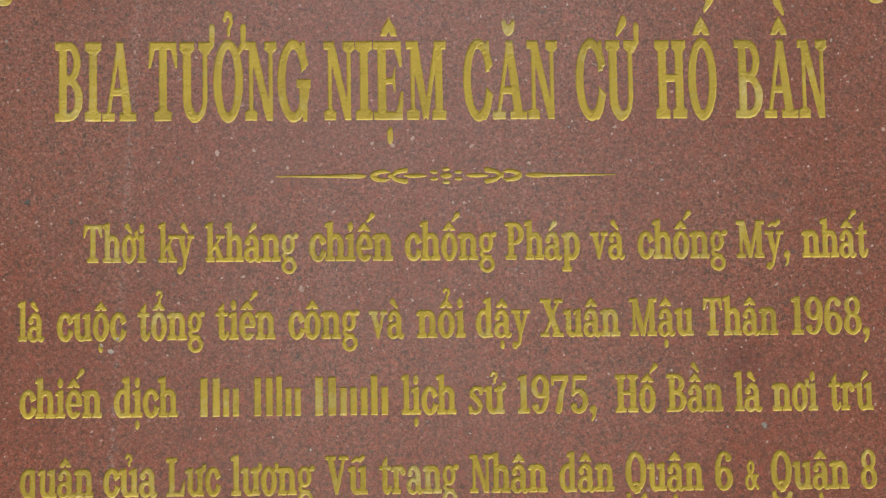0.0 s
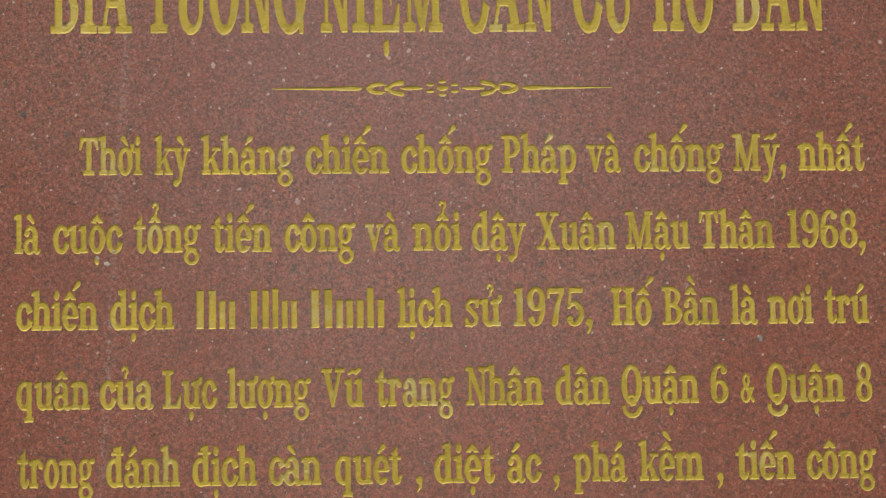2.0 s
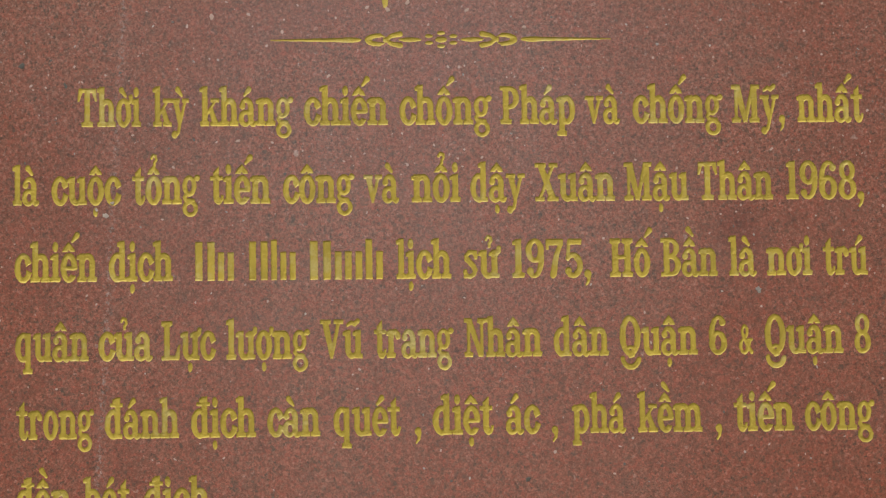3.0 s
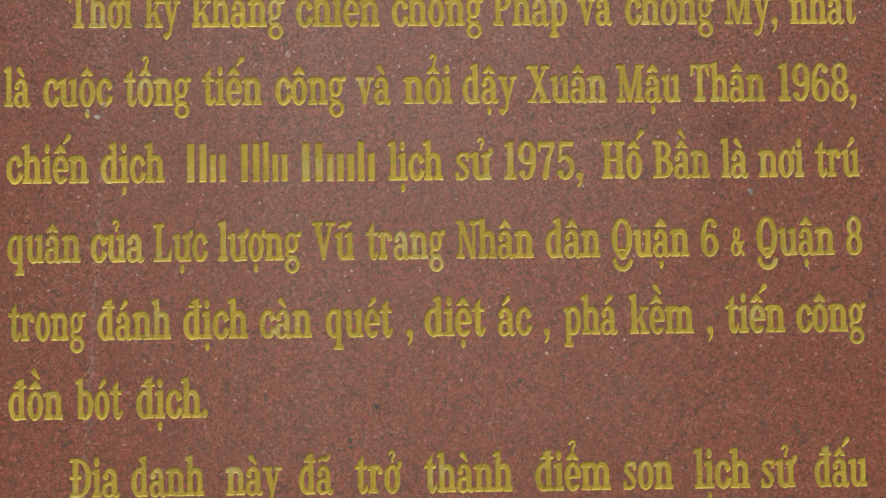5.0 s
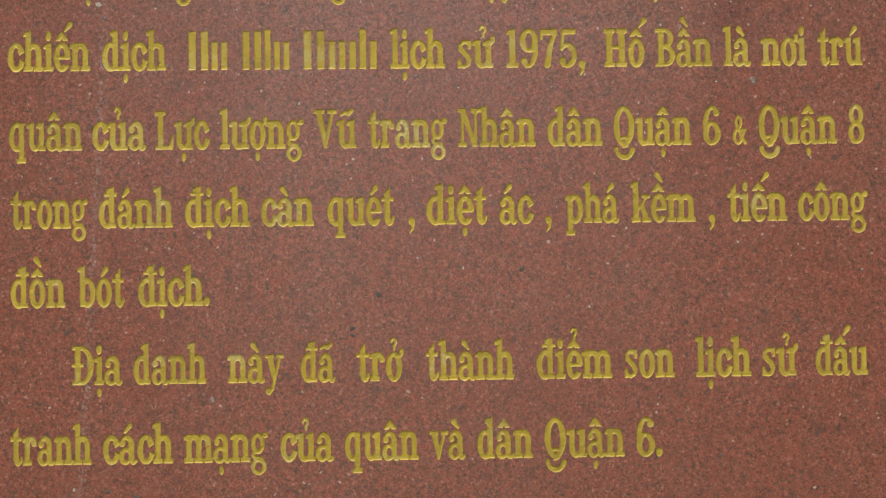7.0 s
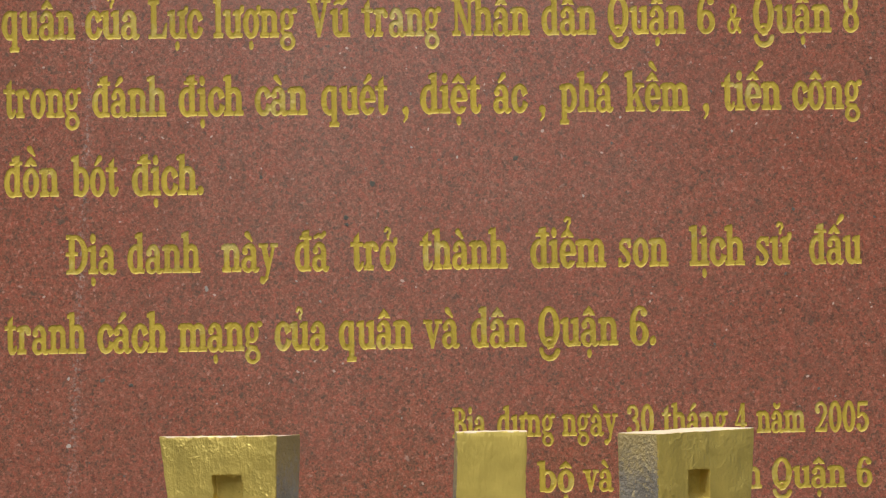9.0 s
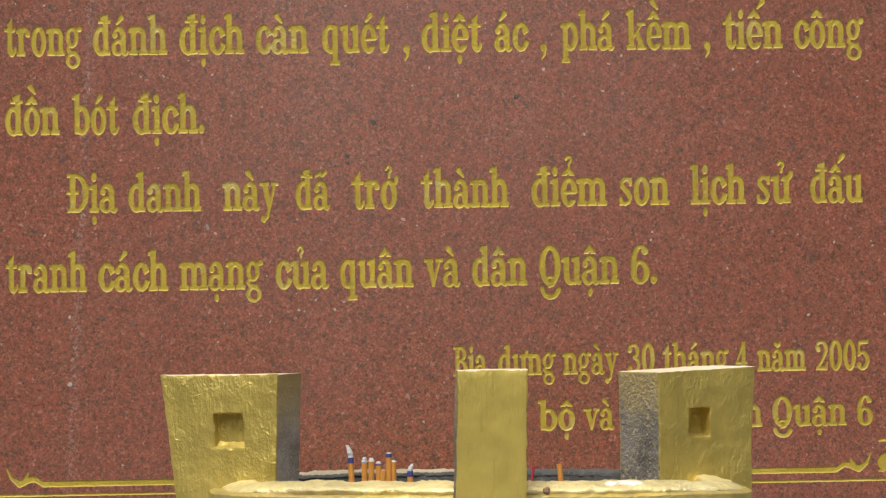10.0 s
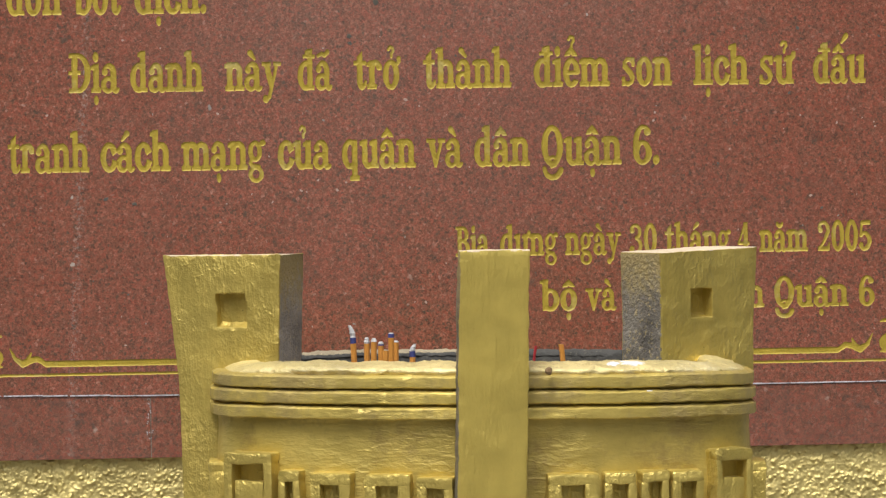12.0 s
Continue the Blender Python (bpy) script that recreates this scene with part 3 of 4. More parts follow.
def glyph(ch):
    """Width and strokes of one character with its marks."""
    if ch not in ACCENTED:
        return LETTERS[ch]
    base, marks = ACCENTED[ch]
    width, strokes = LETTERS[base]
    strokes = list(strokes)
    top = CAP if base.isupper() else XH
    mid = width / 2 if base not in "aıi" else (width / 2 - 1 if base == "a" else 10)
    above = [k for k in marks if k not in ("dot", "horn")]
    if "horn" in marks:
        strokes += mark("horn", width - (4 if base != "o" else 5), top + 2)
    if "dot" in marks:
        strokes += mark("dot", mid, 0)
    y = top + 6
    for k, kind in enumerate(above):
        if k == 0:
            strokes += mark(kind, mid, y)
        elif kind == "acute":
            strokes += mark(kind, mid + (13 if top == XH else 12), y + (17 if top == XH else 21))
        elif kind == "grave":
            strokes += mark(kind, mid + 3, y + 18)
        else:
            strokes += mark(kind, mid + 1, y + 14)
    return width, strokes


# ---- carving: the stone's face is left standing round the letters, which are sunk into it ----
CELL = 0.0009
PLAQUE = (-0.62, 1.126, 1.2172, 2.84)   # x from, x to, z from, z to
DEPTH = 0.0008


def templates():
    """For each corner pattern of a cell (bits: ll, lr, ur, ul) the filled outlines, as slots 0-3 corners, 4-7 edges (bottom, right, top, left)."""
    table = {}
    for m in range(16):
        loop = []
        for k in range(4):
            if m >> k & 1:
                loop.append(k)
            if (m >> k & 1) != (m >> ((k + 1) % 4) & 1):
                loop.append(4 + k)
        table[m] = [loop] if len(loop) > 2 else []
    return table


TABLE = templates()
SPLIT = {5: [[0, 4, 7], [2, 6, 5]], 10: [[1, 5, 4], [3, 7, 6]]}


def carve(field, x0, z0):
    """Outlines of a sampled field: corner points, filled cells inside, filled cells outside."""
    nz, nx = field.shape
    inside = field < 0
    gx, gz = np.meshgrid(x0 + CELL * np.arange(nx), z0 + CELL * np.arange(nz))
    ids = np.arange(nx * nz).reshape(nz, nx)
    fa, fb = field[:, :-1], field[:, 1:]
    with np.errstate(divide="ignore", invalid="ignore"):
        th = np.where((fa < 0) != (fb < 0), np.clip(fa / (fa - fb), 0.02, 0.98), 0.5)
        fc, fd = field[:-1], field[1:]
        tv = np.where((fc < 0) != (fd < 0), np.clip(fc / (fc - fd), 0.02, 0.98), 0.5)
    hx, hz = gx[:, :-1] + th * CELL, gz[:, :-1]
    vx, vz = gx[:-1], gz[:-1] + tv * CELL
    hid = nx * nz + np.arange(nz * (nx - 1)).reshape(nz, nx - 1)
    vid = nx * nz + nz * (nx - 1) + np.arange((nz - 1) * nx).reshape(nz - 1, nx)
    xs = np.concatenate([gx.ravel(), hx.ravel(), vx.ravel()])
    zs = np.concatenate([gz.ravel(), hz.ravel(), vz.ravel()])
    ds = np.concatenate([field.ravel(), np.zeros(hx.size + vx.size)])
    m = inside[:-1, :-1] * 1 + inside[:-1, 1:] * 2 + inside[1:, 1:] * 4 + inside[1:, :-1] * 8
    slots = [ids[:-1, :-1], ids[:-1, 1:], ids[1:, 1:], ids[1:, :-1], hid[:-1], vid[:, 1:], hid[1:], vid[:, :-1]]
    return xs, zs, ds, m, slots


def pick(mask, slots, loops):
    out = []
    for loop in loops:
        out += np.stack([slots[s][mask] for s in loop], axis=1).tolist()
    return out


def compact(faces, xs, zs, ys):
    used = sorted({i for f in faces for i in f})
    where = {i: k for k, i in enumerate(used)}
    return [(xs[i], ys[i], zs[i]) for i in used], [[where[i] for i in f] for f in faces]


stone_verts, stone_faces = [], []


def stone_quad(x0, x1, z0, z1):
    k = len(stone_verts)
    stone_verts.extend([(x0, 0, z0), (x1, 0, z0), (x1, 0, z1), (x0, 0, z1)])
    stone_faces.append((k, k + 1, k + 2, k + 3))


bands = []


def sunk(z_from, z_to, shapes, name, parent):
    """One band of the plaque. shapes: (x from, x to, label, field in metres)."""
    px0, px1 = PLAQUE[0], PLAQUE[1]
    nx, nz = round((px1 - px0) / CELL) + 1, round((z_to - z_from) / CELL) + 1
    z_to = z_from + (nz - 1) * CELL
    px1 = px0 + (nx - 1) * CELL
    field = np.full((nz, nx), 1.0)
    zz = z_from + CELL * np.arange(nz)
    spans = []
    for xa, xb, label, shape in shapes:
        i0, i1 = max(1, int((xa - px0) / CELL)), min(nx - 1, int((xb - px0) / CELL) + 2)
        gx, gz = np.meshgrid(px0 + CELL * np.arange(i0, i1), zz)
        # slightly uneven, hand-cut edges
        wx = gx + 0.00014 * np.sin(gz * 310 + gx * 170) + 0.00013 * np.sin(gz * 830 + 2)
        wz = gz + 0.00014 * np.sin(gx * 290 + gz * 130) + 0.00013 * np.sin(gx * 900 + 1)
        f = shape(wx, wz)
        f[0], f[-1] = 1.0, 1.0
        field[:, i0:i1] = np.minimum(field[:, i0:i1], f)
        spans.append((i0, i1, label))
    xs, zs, ds, m, slots = carve(field, px0, z_from)
    # the stone that stays: long strips where nothing is cut, cell by cell along the edges
    for r in range(nz - 1):
        row = m[r] == 0
        edge = np.flatnonzero(np.diff(np.concatenate([[0], row.astype(int), [0]])))
        for a, b in zip(edge[::2], edge[1::2]):
            stone_quad(px0 + a * CELL, px0 + b * CELL, zz[r], zz[r] + CELL)
    faces = []
    for case in range(1, 15):
        mask = m == case
        if mask.any():
            faces += pick(mask, slots, TABLE[15 - case])
    v, f = compact(faces, xs, zs, np.zeros_like(xs))
    k = len(stone_verts)
    stone_verts.extend(v)
    stone_faces.extend([tuple(i + k for i in face) for face in f])
    # the sunk, painted floor of each word
    t = np.clip(-ds / 0.0014, 0, 1)
    ys = DEPTH * t * (2 - t) + 0.00002
    cols = np.broadcast_to(np.arange(nx - 1), m.shape)
    for n, (i0, i1, label) in enumerate(spans):
        lo = 0 if n == 0 else (spans[n - 1][1] + i0) // 2
        hi = nx if n == len(spans) - 1 else (i1 + spans[n + 1][0]) // 2
        faces = []
        for case in range(1, 16):
            mask = (m == case) & (cols >= lo) & (cols < hi)
            if mask.any():
                faces += pick(mask, slots, SPLIT.get(case, TABLE[case]))
        v, f = compact(faces, xs, zs, ys)
        link_mesh(name, v, f, letter_gold, parent, label, smooth=True)
    bands.append((z_from, z_to))


def word_shape(text, xa, xb, z, height, bold):
    """A word set from xa to xb on the baseline z; height: metres of one letter unit upwards."""
    gap, x, laid = 1.2, 0.0, []
    for ch in text:
        w, strokes = glyph(ch)
        laid.append((x, w, strokes))
        x += w + gap
    total = x - gap
    s = (xb - xa) / total

    def field(gx, gz):
        out = np.full_like(gx, 1.0)
        u, v = (gx - xa) / s, (gz - z) / height
        for x0, w, strokes in laid:
            near = (u[0] > x0 - 14) & (u[0] < x0 + w + 22)
            if not near.any():
                continue
            uu, vv = u[:, near] - x0, v[:, near]
            best = np.full_like(uu, 1e3)
            for p in strokes:
                best = np.minimum(best, p(uu, vv))
            out[:, near] = np.minimum(out[:, near], (best - bold) * min(s, height))
        return out
    return field


plaque = thing("memorial_plaque", "polished red granite memorial plaque with sunk gold lettering on wall", "plaque")


def line(z, words, unit=0.00075, below=0.0215, above=0.0785, bold=1.0, first=(), last=()):
    shapes = list(first)
    for text, xa, xb in words:
        label = "gold-painted engraved bar lettering" if "#" in text else f"engraved gold-painted word {text}"
        shapes.append((xa - 0.012, xb + 0.014, label, word_shape(text, xa, xb, z, unit, bold)))
    shapes += last
    sunk(z - below, z + above, shapes, "engraved_word", plaque)


corner_leaf = [oval(798, 0, 15, 12), stroke([(796, 6), (812, 26), (836, 34)], 10, 7), arc(838, 4, 22, 22, -110, 60, 8, 6)]


def corner(gx, gz):
    u, v = np.abs(gx - 0.253) / 0.00075, (gz - 2.6085) / 0.00075
    return 0.00075 * np.minimum.reduce([p(u, v) for p in corner_leaf])


line(2.4394, [("BIA", -0.275, -0.166), ("TƯỞNG", -0.150, 0.070), ("NIỆM", 0.088, 0.256), ("CĂN", 0.278, 0.407), ("CỨ", 0.432, 0.517),
              ("HỐ", 0.541, 0.627), ("BẦN", 0.652, 0.779)], 0.00160, 0.041, 0.208, 0.55,
     [(-0.44, -0.32, "engraved gold corner leaf", corner)], [(0.83, 0.95, "engraved gold corner leaf", corner)])
line(2.2450, [("Thời", -0.237, -0.153), ("kỳ", -0.136, -0.089), ("kháng", -0.073, 0.051), ("chiến", 0.066, 0.179), ("chống", 0.195, 0.319),
              ("Pháp", 0.332, 0.433), ("và", 0.447, 0.493), ("chống", 0.511, 0.633), ("Mỹ,", 0.646, 0.719), ("nhất", 0.736, 0.826)])
line(2.1393, [("là", -0.323, -0.289), ("cuộc", -0.272, -0.181), ("tổng", -0.164, -0.075), ("tiến", -0.060, 0.020), ("công", 0.037, 0.132), ("và", 0.146, 0.192),
              ("nổi", 0.210, 0.275), ("dậy", 0.289, 0.362), ("Xuân", 0.377, 0.484), ("Mậu", 0.497, 0.584), ("Thân", 0.597, 0.699), ("1968,", 0.716, 0.824)])
line(2.0358, [("chiến", -0.321, -0.212), ("dịch", -0.196, -0.111), ("#=", -0.083, -0.028), ("#%|", -0.011, 0.055), ("#|=%", 0.070, 0.172), ("lịch", 0.188, 0.261),
              ("sử", 0.277, 0.326), ("1975,", 0.342, 0.450), ("Hố", 0.475, 0.530), ("Bần", 0.545, 0.621), ("là", 0.637, 0.673), ("nơi", 0.688, 0.749), ("trú", 0.765, 0.825)])
line(1.9297, [("quân", -0.320, -0.223), ("của", -0.210, -0.139), ("Lực", -0.126, -0.056), ("lượng", -0.040, 0.070), ("Vũ", 0.085, 0.141), ("trang", 0.157, 0.262),
              ("Nhân", 0.277, 0.381), ("dân", 0.397, 0.471), ("Quận", 0.486, 0.591), ("6", 0.606, 0.631), ("&", 0.647, 0.666), ("Quận", 0.682, 0.788), ("8", 0.803, 0.826)])
line(1.8261, [("trong", -0.318, -0.217), ("đánh", -0.202, -0.104), ("địch", -0.088, -0.002), ("càn", 0.013, 0.083), ("quét", 0.101, 0.190), (",", 0.209, 0.218),
              ("diệt", 0.233, 0.314), ("ác", 0.331, 0.375), (",", 0.392, 0.401), ("phá", 0.420, 0.491), ("kềm", 0.508, 0.594), (",", 0.612, 0.621),
              ("tiến", 0.638, 0.718), ("công", 0.733, 0.827)])
line(1.7215, [("đồn", -0.319, -0.247), ("bót", -0.230, -0.169), ("địch.", -0.151, -0.056)])
line(1.6183, [("Địa", -0.238, -0.173), ("danh", -0.158, -0.062), ("này", -0.033, 0.040), ("đã", 0.063, 0.108), ("trở", 0.138, 0.198), ("thành", 0.230, 0.347),
              ("điểm", 0.377, 0.478), ("son", 0.494, 0.562), ("lịch", 0.591, 0.665), ("sử", 0.679, 0.726), ("đấu", 0.752, 0.823)])
line(1.5136, [("tranh", -0.320, -0.214), ("cách", -0.199, -0.107), ("mạng", -0.092, 0.018), ("của", 0.035, 0.105), ("quân", 0.120, 0.218), ("và", 0.233, 0.280),
              ("dân", 0.296, 0.370), ("Quận", 0.386, 0.493), ("6.", 0.508, 0.544)])
line(1.3937, [("Bia", 0.270, 0.314), ("dựng", 0.329, 0.406), ("ngày", 0.416, 0.490), ("30", 0.502, 0.539), ("tháng", 0.550, 0.638), ("4", 0.647, 0.664),
              ("năm", 0.677, 0.742), ("2005", 0.755, 0.829)], 0.00058, 0.0165, 0.056)
line(1.3195, [("bộ", 0.382, 0.431), ("và", 0.443, 0.483), ("dân", 0.618, 0.682), ("Quận", 0.696, 0.796), ("6", 0.810, 0.832)], 0.00058, 0.0165, 0.055)
# the divider under the heading, and the border with its corner scrolls
MID = 0.253


def mirrored(fields):
    """Fields in units of 0.75 mm from the plaque's middle, u always counted outwards."""
    def field(gx, gz, z):
        u, v = np.abs(gx - MID) / 0.00075, (gz - z) / 0.00075
        out = np.full_like(gx, 1e3)
        for p in fields:
            out = np.minimum(out, p(u, v))
        return out * 0.00075
    return field


divider = mirrored([
    oval(165, 0, 21, 5), poly((160, -4.5), (308, -1.0), (308, 1.2), (160, 4.5)),
    cut(oval(118, 0, 20, 11.5), oval(103, 0, 22, 5)), cut(clip(oval(108, 0, 30, 12), lambda u, v: 108 - u), oval(103, 0, 22, 4.5)),
    stroke([(102, -1.5), (90, 7), (74, 10.5)], 6, 10.5), stroke([(102, 1.5), (90, -7), (74, -10.5)], 6, 10.5),
    oval(56, 0, 21, 4.2), oval(22, 6.5, 7.2, 3.6), oval(22, -6, 7.2, 3.6),
    oval(0, 0, 10.5, 5.6), oval(0, 12, 7.5, 3.8), oval(0, -12, 7.5, 3.8),
])
sunk(2.345, 2.379, [(0.01, 0.50, "engraved gold divider with scrolls and a dotted flower", lambda gx, gz: divider(gx, gz, 2.3612))], "divider_ornament", plaque)

scroll = mirrored([
    rect(0, -5.6, 706, 5.6), rect(0, -21.8, 900, -16.8),
    stroke([(767, 28), (758, 10), (745, 1)], 2, 13), stroke([(745, 1), (731, 7), (718, 9), (706, 1)], 13, 9),
    stroke([(735, 9), (730, 20)], 9, 3),
    oval(796, 12, 17, 17), stroke([(788, -2), (781, -4)], 9, 3), stroke([(782, 50), (796, 53), (812, 44)], 4, 14),
    arc(836, 20, 26, 30, -60, 160, 9, 7),
])
sunk(1.2405, 1.3025, [(-0.60, 1.105, "engraved gold double border line with leaf scrolls", lambda gx, gz: scroll(gx, gz, 1.2602))], "border_ornament", plaque)
# the stone between the bands, its sides and its back
bands.sort()
z = PLAQUE[2]
for a, b in bands + [(PLAQUE[3], PLAQUE[3])]:
    if a > z + 1e-5:
        stone_quad(PLAQUE[0], PLAQUE[0] + round((PLAQUE[1] - PLAQUE[0]) / CELL) * CELL, z, a)
    z = b
X0, X1, Z0, Z1, BACK = PLAQUE[0], PLAQUE[0] + round((PLAQUE[1] - PLAQUE[0]) / CELL) * CELL, PLAQUE[2], PLAQUE[3], 0.02
for quad in (((X0, 0, Z0), (X0, BACK, Z0), (X1, BACK, Z0), (X1, 0, Z0)), ((X0, 0, Z1), (X1, 0, Z1), (X1, BACK, Z1), (X0, BACK, Z1)),
             ((X0, 0, Z0), (X0, 0, Z1), (X0, BACK, Z1), (X0, BACK, Z0)), ((X1, 0, Z0), (X1, BACK, Z0), (X1, BACK, Z1), (X1, 0, Z1)),
             ((X0, BACK, Z0), (X0, BACK, Z1), (X1, BACK, Z1), (X1, BACK, Z0))):
    k = len(stone_verts)
    stone_verts.extend(quad)
    stone_faces.append((k, k + 1, k + 2, k + 3))
slab = link_mesh("stone_slab", stone_verts, stone_faces, granite, plaque)
for carved in [c for c in plaque.children if c != slab]:
    carved.parent = slab

# knocked-off spots and pale crystals in the stone's face: tone, place across and up, half width
chip_pale = paint_material("pale_pink_crystal", (0.46, 0.32, 0.26), (0.38, 0.24, 0.19), 0.0, 0.4, 300.0, 0.001, 0.4, 0.58, 0.15)
chip_white = paint_material("whitish_deposit", (0.42, 0.36, 0.31), (0.36, 0.28, 0.24), 0.0, 0.7, 300.0, 0.002, 0.5, 0.54, 0.15)
chip_grey = paint_material("grey_chipped_stone", (0.26, 0.24, 0.21), (0.52, 0.46, 0.42), 0.0, 0.7, 400.0, 0.003, 0.8, 0.54, 0.3)
chip_dark = paint_material("dark_green_mineral", (0.085, 0.082, 0.068), (0.18, 0.14, 0.11), 0.0, 0.4, 300.0, 0.001, 0.4, 0.58, 0.2)
CHIPS = ("p0.289,2.402,0.0044;p0.153,2.406,0.0034;p-0.057,2.394,0.0044;p-0.007,2.397,0.0034;p-0.090,2.381,0.0030;p0.484,2.427,0.0039;p0.366,2.378,0.0030;p-0.023,2.224,0.0034;"
         "p0.100,2.312,0.0039;p0.038,2.373,0.0030;p0.699,2.208,0.0030;p0.854,2.422,0.0034;g0.676,2.016,0.0048;w-0.212,2.132,0.0034;w-0.200,2.124,0.0044;w-0.191,2.141,0.0030;"
         "d0.020,1.743,0.0034;d0.133,1.679,0.0034;g-0.054,1.596,0.0044;p0.206,1.603,0.0030;d0.732,1.692,0.0034;w-0.237,1.480,0.0030;w-0.238,1.391,0.0034;p0.181,2.403,0.004;"
         "p0.208,2.412,0.004;d-0.253,2.301,0.004;d-0.312,2.328,0.0045;d0.359,1.765,0.0045;d0.168,1.733,0.0042;d0.132,1.688,0.004;d-0.193,1.477,0.004;"
         "d-0.155,1.470,0.0036;")
rng = random.Random(4)
for spot in CHIPS.strip(";").split(";"):
    tone = {"p": chip_pale, "w": chip_white, "g": chip_grey, "d": chip_dark}[spot[0]]
    cx, cz, size = (float(v) for v in spot[1:].split(","))
    if cz < PLAQUE[2]:
        continue
    bm = bmesh.new()
    tilt, flat = rng.uniform(0, 3.14), rng.uniform(0.5, 0.9)
    rim = []
    for k in range(11):
        a = 2 * math.pi * k / 11
        r = size * rng.uniform(0.7, 1.2)
        u, w = r * math.cos(a), flat * r * math.sin(a)
        rim.append((cx + u * math.cos(tilt) - w * math.sin(tilt), cz + u * math.sin(tilt) + w * math.cos(tilt)))
    front = [bm.verts.new((cx + 0.85 * (x - cx), -0.0004, cz + 0.85 * (y - cz))) for x, y in rim]
    back = [bm.verts.new((x, 0.0002, y)) for x, y in rim]
    bm.faces.new(front)
    for k in range(11):
        bm.faces.new((front[k], back[k], back[(k + 1) % 11], front[(k + 1) % 11]))
    part("stone_fleck", bm, tone, slab)

# many smaller flecks, thicker in some drifts than in others
fleck_verts, fleck_faces, fleck_tone = [], [], []
face_tree = BVHTree.FromPolygons([Vector(v) for v in stone_verts], stone_faces)
while len(fleck_faces) < 600:
    cx, cz = rng.uniform(-0.36, 0.90), rng.uniform(1.235, 2.60)
    worn = 0.22 + 0.78 * min(1.0, max(0.0, (cz - 1.75) / 0.5))   # more of them high up
    if (noise.noise(Vector((cx * 6, 3.0, cz * 6))) * 0.5 + 0.55) * worn < rng.random():
        continue
    if any((face_tree.ray_cast(Vector((cx + dx, -0.1, cz + dz)), Vector((0, 1, 0)))[0] or Vector((0, 1, 0))).y > 1e-4
           for dx, dz in ((0, 0), (0.0026, 0), (-0.0026, 0), (0, 0.0026), (0, -0.0026))):
        continue   # not over the sunk letters
    pick_tone = rng.random()
    tone = 0 if pick_tone < 0.58 else 1 if pick_tone < 0.66 else 2 if pick_tone < 0.84 else 3
    size, tilt, flat = rng.uniform(0.0010, 0.0024), rng.uniform(0, 3.14), rng.uniform(0.35, 0.9)
    k = len(fleck_verts)
    for i in range(7):
        a = 2 * math.pi * i / 7
        r = size * rng.uniform(0.65, 1.25)
        u, w = r * math.cos(a), flat * r * math.sin(a)
        fleck_verts.append((cx + u * math.cos(tilt) - w * math.sin(tilt), -0.0003, cz + u * math.sin(tilt) + w * math.cos(tilt)))
    fleck_faces.append(tuple(range(k, k + 7)))
    fleck_tone.append(tone)
flecks = link_mesh("stone_speckle", fleck_verts, fleck_faces, [chip_pale, chip_white, chip_grey, chip_dark], slab, "scattered pale and dark mineral flecks", index=fleck_tone)
tagged(flecks, kind="stuff")

# ---- base strip of the same stone under the plaque, with its white joint ----
strip = thing("granite_base_strip", "narrow red granite strip butted under the plaque above the gold wall", "stone strip")
for x0, x1 in ((X0, -0.1390), (-0.1380, X1)):
    bm = bmesh.new()
    box(bm, x0, x1, 0.001, BACK, 1.1332, 1.2167, 0.0009)
    part("strip_slab", bm, granite_strip, strip)
bm = bmesh.new()
box(bm, -0.1390, -0.1380, 0.0016, BACK, 1.134, 1.2160)
part("joint_filler", bm, chip_grey, strip, "dark upright joint filler")
run = X0
while run < X1:
    # laid in uneven lengths, with a few bare gaps and thicker dabs
    size = rng.uniform(0.012, 0.055)
    if rng.random() > 0.07:
        dab = 0.0010 if rng.random() < 0.1 and size < 0.025 else 0.0
        low = 1.2163 + rng.uniform(-0.0002, 0.0003) + (0.0018 - 0.014 * (run + 0.36) if run < 0 else 0.0)   # smeared askew on one side
        bm = bmesh.new()
        box(bm, run, min(run + size, X1), -0.0006 - 0.4 * dab, 0.0008, low, low + 0.0017 + dab + rng.uniform(-0.0004, 0.0002), 0.0003)
        part("joint_filler", bm, grout, strip, "thin uneven white joint filler")
    run += size if rng.random() < 0.8 else size + 0.003

for k in range(26):
    # crumbs of white filler stuck beside the upright joint
    bm = bmesh.new()
    bmesh.ops.create_icosphere(bm, subdivisions=1, radius=rng.uniform(0.0005, 0.0011))
    for v in bm.verts:
        v.co.y *= 0.4
    put = Vector((rng.gauss(-0.1405, 0.0018), 0.001, rng.uniform(1.150, 1.2145)))
    for v in bm.verts:
        v.co += put
    part("filler_crumb", bm, grout, strip)

